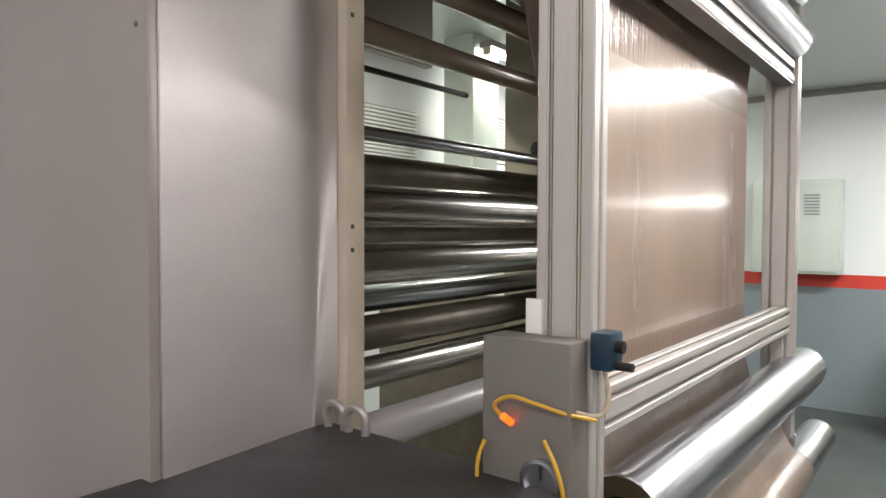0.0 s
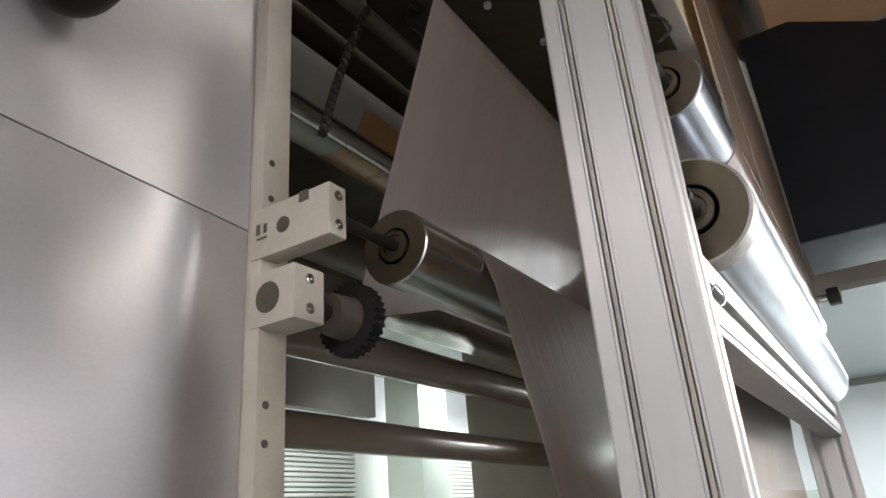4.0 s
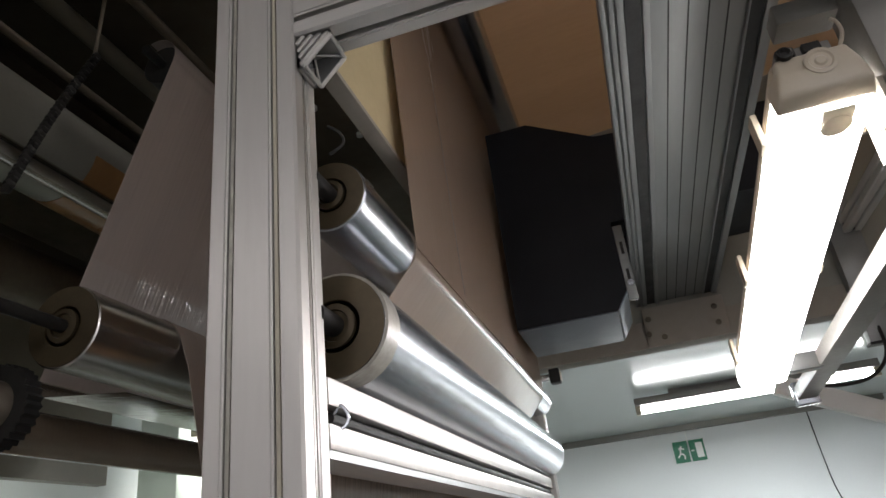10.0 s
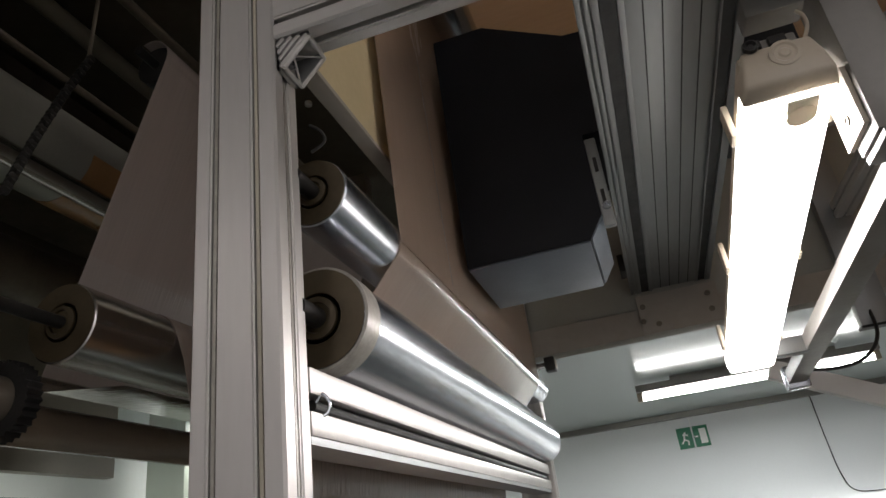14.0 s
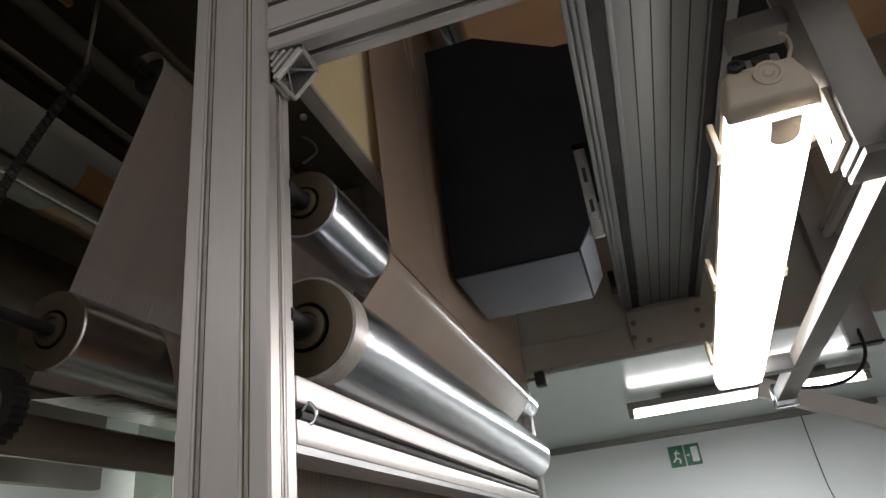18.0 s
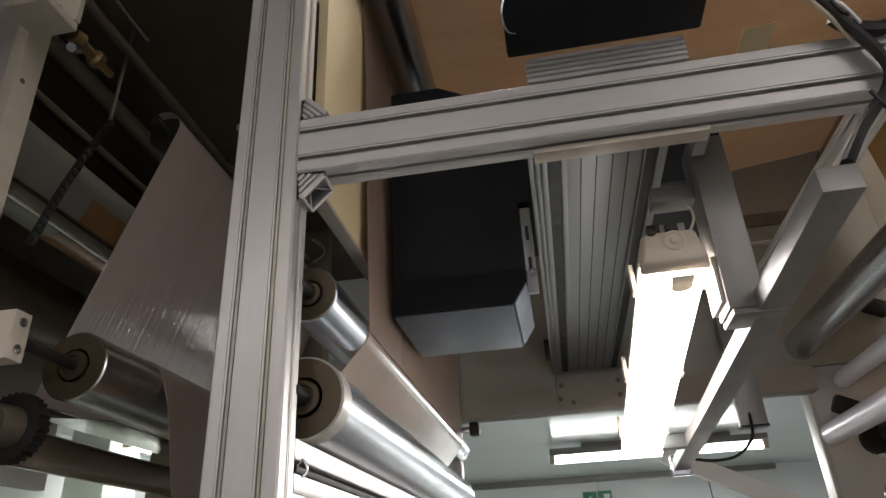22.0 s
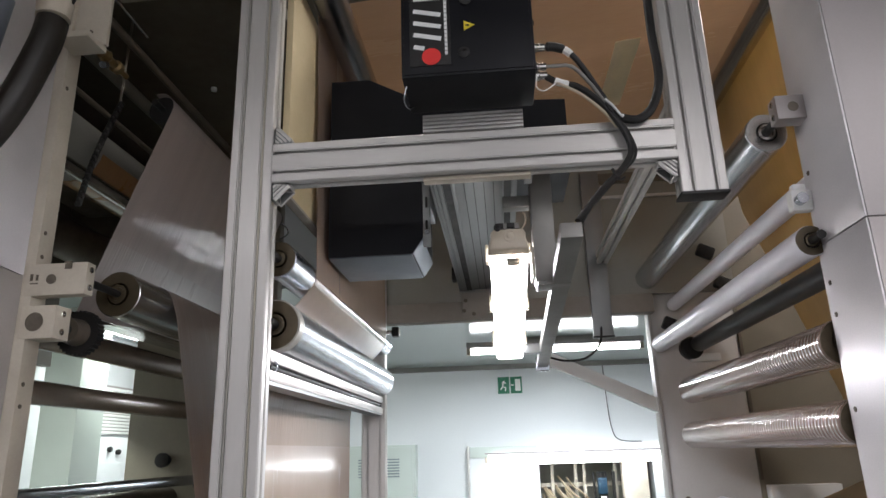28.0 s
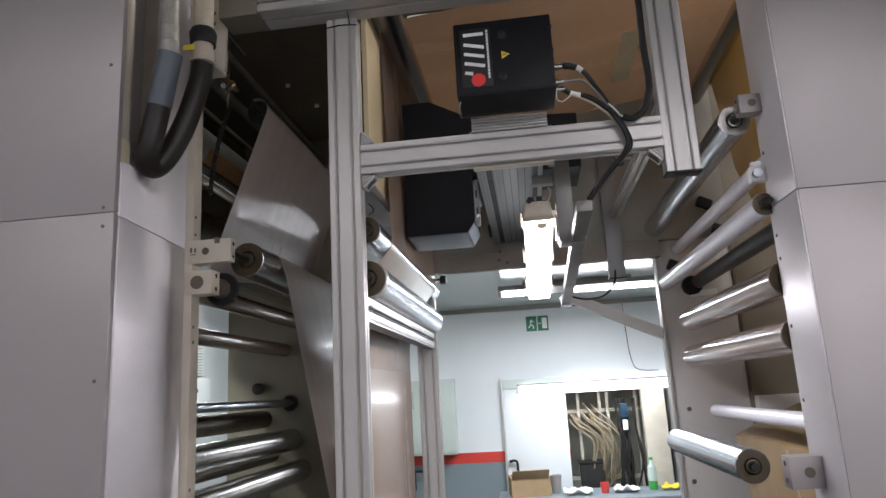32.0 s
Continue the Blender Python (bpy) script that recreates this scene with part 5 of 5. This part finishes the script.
part("pipe", rod((-1.32, HY1 - 0.05, 0.75), (-1.32, HY1 - 0.05, 0.95), 0.016, 12), RUBBER, valve)

slide = thing("door_1", "white sliding door leaf with a grey head box", "door", kind="structure")
leaf = part("leaf", box(-0.365, 0.262, HY1 - 0.05, HY1 - 0.006, 0.02, 1.70, 0.003), WALL, slide)
part("head_box", box(-0.36, 0.262, HY1 - 0.06, HY1 - 0.006, 1.703, 1.80, 0.003), GREEN_WALL, slide)
part("frame", box(-0.385, -0.366, HY1 - 0.065, HY1 - 0.004, 0.0, 1.81, 0.002), ALU, slide, "aluminium door frame")
part("door_handle", bent([(-0.33, HY1 - 0.05, 0.99), (-0.33, HY1 - 0.10, 1.0), (-0.27, HY1 - 0.10, 0.99), (-0.265, HY1 - 0.10, 0.85)], 0.013, 8), RUBBER, leaf, "bent black handle")
post = thing("recess_post", "cream post beside the cable recess", "post")
part("post", box(1.02, 1.24, HY1 - 0.03, HY1 + 0.10, 0.0, OZ, 0.004), CREAM, post)
hang_cables = thing("cable_bundle", "tangle of pale hoses hanging in the recess", "hose bundle")
for k in range(16):
    x0 = 0.30 + 0.26 * random.random()
    y0 = 6.06 + 0.12 * random.random()
    dx = 0.10 + 0.16 * random.random()
    zt = 1.25 + 0.22 * random.random()
    part("hose", bent([(x0, y0 + 0.1, zt + 0.05), (x0 + 0.05, y0, zt - 0.02), (x0 + dx * 0.8 + 0.05 * random.random(), y0 - 0.05 * random.random(), zt - 0.16), (x0 + dx * (0.6 + 0.9 * random.random()), y0, zt - 0.30 - 0.2 * random.random()), (x0 + dx * 0.8, y0 + 0.06, zt - 0.62)], 0.010, 6, 5), HOSE_TAN, hang_cables)
dark_cables = thing("cable_bundle", "black cables hanging with a blue box in the recess", "cable bundle")
for k in range(14):
    x0 = 0.74 + 0.22 * random.random()
    y0 = 6.08 + 0.1 * random.random()
    part("cable", bent([(x0, y0, 1.55), (x0 + 0.02 * random.uniform(-1, 1), y0, 1.25), (x0 + 0.05 * random.uniform(-1, 1), y0 - 0.02, 0.95), (x0 + 0.06 * random.uniform(-1, 1), y0, 0.6)], 0.011, 6, 4), RUBBER, dark_cables)
part("blue_box", box(0.80, 0.88, 6.03, 6.09, 1.36, 1.50, 0.006), BLUE, dark_cables, "dark blue box")
part("label", box(0.815, 0.865, 6.026, 6.031, 1.24, 1.34, 0.001), LABEL_W, dark_cables, "white label")
bin_box = thing("waste_bin", "black bin under the hanging cables", "bin")
part("body", box(0.36, 0.60, 6.08, 6.20, 0.02, 0.92, 0.01), RUBBER, bin_box)
part("rim", box(0.35, 0.61, 6.07, 6.21, 0.92, 0.95, 0.008), RUBBER, bin_box)
shelf = thing("cable_rack", "cream slotted posts inside the cable recess", "rack")
for x in (0.40, 0.62, 0.70, 0.99):
    part("upright", box(x - 0.014, x + 0.014, 6.22, 6.25, 0.0, OZ + 0.09), CREAM, shelf)
for z in (0.75, 1.42):
    part("crossbar", box(0.28, 1.2, 6.25, 6.28, z, z + 0.035), CREAM, shelf)

bench = thing("workbench", "workbench with a pale top under the wall lamp", "workbench")
part("top", box(-0.45, 1.35, 5.20, 5.85, 0.69, 0.725, 0.004), WALL_GREY, bench)
for x in (-0.40, 1.28):
    for y in (5.25, 5.78):
        part("leg", box(x, x + 0.05, y, y + 0.05, 0.0, 0.69, 0.003), STEEL_GREY, bench)
carton = thing("cardboard_box", "open brown cardboard box on the workbench", "box")
carton.matrix_basis = pose(-0.16, 5.55, 0.726, 0, 0, 8)
for x0, x1, y0, y1 in ((-0.18, 0.18, -0.14, -0.134), (-0.18, 0.18, 0.134, 0.14), (-0.18, -0.174, -0.134, 0.134), (0.174, 0.18, -0.134, 0.134)):
    part("side", box(x0, x1, y0, y1, 0.0, 0.17), CARD, carton)
part("flap", box(-0.17, 0.17, -0.09, 0.0, -0.003, 0.003, 0, at(0, -0.14, 0.17, -50, 0, 0)), CARD, carton)
part("bottom", box(-0.174, 0.174, -0.134, 0.134, 0.0, 0.006), CARD, carton)
tubp = thing("plastic_tub", "dark grey plastic tub beside the cardboard box", "tub")
tubp.location = (0.09, 5.6, 0.726)
part("body", lathe([(0, 0.042), (0.15, 0.055), (0.152, 0.058), (0.16, 0.058), (0.16, 0.05), (0.012, 0.04)], 24, pose(0, 0, 0, 90)), STEEL_GREY, tubp)
cup = thing("cup", "red plastic cup on the workbench", "cup")
cup.location = (0.53, 5.5, 0.726)
part("body", lathe([(0, 0.032), (0.09, 0.042), (0.092, 0.040), (0.004, 0.030)], 24, pose(0, 0, 0, 90)), CUP_RED, cup)
btl = thing("bottle", "clear plastic bottle half full of green liquid", "bottle")
btl.location = (0.98, 5.6, 0.726)
part("liquid", lathe([(0, 0.040), (0.075, 0.040), (0.077, 0.036)], 24, pose(0, 0, 0, 90)), BOTTLE, btl, "green liquid")
part("body", lathe([(0.077, 0.041), (0.20, 0.041), (0.235, 0.018), (0.26, 0.016)], 24, pose(0, 0, 0, 90)), CLEARISH, btl)
part("cap", lathe([(0.26, 0.018), (0.285, 0.018)], 16, pose(0, 0, 0, 90)), BOTTLE, btl)
for x, y, w, d, m, lab in ((0.28, 5.45, 0.26, 0.18, LABEL_W, "folded white cloth on the workbench"), (0.72, 5.5, 0.22, 0.16, LABEL_W, "crumpled white paper on the workbench"), (1.12, 5.55, 0.16, 0.14, LABEL_Y, "yellow and black glove on the workbench")):
    rag = thing("rag", lab, "rag")
    bm = bmesh.new()
    bmesh.ops.create_grid(bm, x_segments=14, y_segments=12, size=0.5)
    for v in bm.verts:
        v.co = (v.co.x * w + x, v.co.y * d + y, 0.728 + 0.07 * abs(noise.noise((v.co.x * 3 + x * 9, v.co.y * 3, 1.3))) + 0.02)
    bmesh.ops.solidify(bm, geom=bm.faces[:], thickness=0.006)
    shade(bm, 2)
    part("cloth", bm, m, rag)
wire = thing("wall_cable", "thin black cable drooping along the wall", "cable")
part("cable", bent([(0.93, HY1 - 0.012, 2.52), (0.94, HY1 - 0.012, 2.2), (0.96, HY1 - 0.012, 1.95), (1.02, HY1 - 0.012, 1.83), (1.22, HY1 - 0.012, 1.81)], 0.004, 6), RUBBER, wire)

# ---- room beyond the left unit ----
for y0, y1, z0, z1 in ((2.70, 3.52, 1.86, 2.26), (4.35, 5.05, 1.98, 2.36), (1.2, 1.9, 1.9, 2.5)):
    sh = thing("slatted_panel", "white slatted shutter panel on the far wall", "shutter", "slatted shutters")
    part("frame", box(HX0 + 0.001, HX0 + 0.02, y0, y1, z0, z1), STEEL_GREY, sh)
    for k in range(int((z1 - z0) / 0.026)):
        part("slat", box(HX0 + 0.02, HX0 + 0.05, y0 + 0.01, y1 - 0.01, z0 + 0.004 + k * 0.026, z0 + 0.022 + k * 0.026, 0.003), LABEL_W, sh)
locker = thing("wall_locker", "white metal cabinet with two knobs under a slatted shutter", "cabinet")
part("body", box(HX0 + 0.001, HX0 + 0.16, 4.05, 4.95, 0.6, 1.95, 0.006), WALL, locker)
part("door", box(HX0 + 0.160, HX0 + 0.172, 4.20, 4.85, 1.20, 1.76, 0.003), WALL, locker)
for y, z in ((4.52, 1.86), (4.64, 1.84)):
    part("knob", lathe([(0, 0.018), (0.02, 0.022), (0.03, 0.016)], 14, at(HX0 + 0.16, y, z, 0, 0, -90)), RUBBER, locker, "dark round knob")
col = thing("column", "pale green painted column beyond the press", "column")
part("shaft", box(-2.95, -2.70, 3.55, 3.85, 0, 2.75, 0.01), GREEN_WALL, col)

# ---- foot of the left unit ----
tab = thing("machine_lid", "dark grey machine lid at the foot of the press", "machine lid")
part("lid", box(-1.135, -0.56, -0.1, 0.845, 1.0, 1.04, 0.008), TABLE, tab)
part("skirt", box(-1.13, -0.565, -0.09, 0.84, 0.0, 1.0), TABLE, tab)
for x in (-1.11, -1.05):
    part("lifting_eye", bent([(x, 0.82, 1.035), (x, 0.815, 1.075), (x + 0.022, 0.815, 1.092), (x + 0.045, 0.82, 1.075), (x + 0.045, 0.82, 1.035)], 0.009, 8), STEEL_GREY, tab, "bent steel lifting eye")
ctl = thing("junction_box", "grey sensor box with a dial and yellow cables on the post", "control box")
part("body", box(-0.712, -0.552, 0.80, 0.862, 0.95, 1.272, 0.004), BOX_GREY, ctl)
rim = part("dial_rim", lathe([(0, 0.034), (0.012, 0.034), (0.013, 0.028), (0.006, 0.027)], 28, at(-0.598, 0.80, 1.055) @ Matrix.Diagonal((1, -1, 1, 1))), CHROME, ctl, "chrome dial rim")
part("dial_face", lathe([(0, 0.027), (0.004, 0.027)], 28, at(-0.598, 0.80, 1.055) @ Matrix.Diagonal((1, -1, 1, 1))), LABEL_W, rim, "white dial face")
part("pointer", box(-0.600, -0.596, 0.793, 0.795, 1.055, 1.078), RUBBER, rim, "black pointer")
part("sensor", rod((-0.655, 0.798, 1.135), (-0.655, 0.775, 1.15), 0.006, 12), SENSOR_GLOW, ctl, "glowing orange sensor")
part("cable", bent([(-0.66, 0.79, 1.14), (-0.672, 0.775, 1.165), (-0.64, 0.77, 1.185), (-0.60, 0.775, 1.18), (-0.56, 0.80, 1.165), (-0.53, 0.845, 1.15)], 0.0034, 8), YELLOW, ctl, "yellow cable")
part("cable", bent([(-0.59, 0.79, 1.12), (-0.565, 0.78, 1.09), (-0.553, 0.785, 1.04), (-0.555, 0.79, 0.97)], 0.0034, 8), YELLOW, ctl, "yellow cable")
part("cable", bent([(-0.70, 0.79, 1.10), (-0.708, 0.78, 1.06), (-0.712, 0.79, 0.97)], 0.0036, 8), YELLOW, ctl, "yellow cable")
part("tag", box(-0.665, -0.635, 0.858, 0.866, 1.272, 1.33, 0.001), LABEL_W, ctl, "white tag")
eye = thing("photo_sensor", "blue photoelectric sensor clamped to the frame post", "sensor")
part("body", box(-0.546, -0.512, 0.855, 0.905, 1.225, 1.285, 0.004), BLUE, eye)
part("lens", rod((-0.512, 0.88, 1.262), (-0.500, 0.88, 1.262), 0.010, 12), RUBBER, eye)
part("plug", rod((-0.53, 0.88, 1.232), (-0.485, 0.88, 1.232), 0.007, 10), RUBBER, eye)
part("lead", bent([(-0.53, 0.875, 1.225), (-0.52, 0.87, 1.18), (-0.53, 0.85, 1.155), (-0.57, 0.81, 1.17)], 0.004, 8), CABLE_PALE, eye)


def motions():
    """The scanner head steps along its rail towards the front."""
    stops = ((0.0, 1.86), (10.5, 1.86), (11.0, 1.765), (11.45, 1.65), (13.2, 1.648), (13.55, 1.59), (14.05, 1.475), (14.4, 1.463), (18.65, 1.46), (19.0, 1.41), (19.5, 1.285), (19.9, 1.278),
             (21.9, 1.275), (22.5, 1.20), (23.0, 1.06), (23.4, 1.045), (26.5, 1.035), (27.2, 1.12), (28.0, 1.21), (31.45, 1.215), (31.8, 1.32), (32.0, 1.395))
    walk(scan, [(t, pose(-0.378, y, 2.30)) for t, y in stops])


motions()
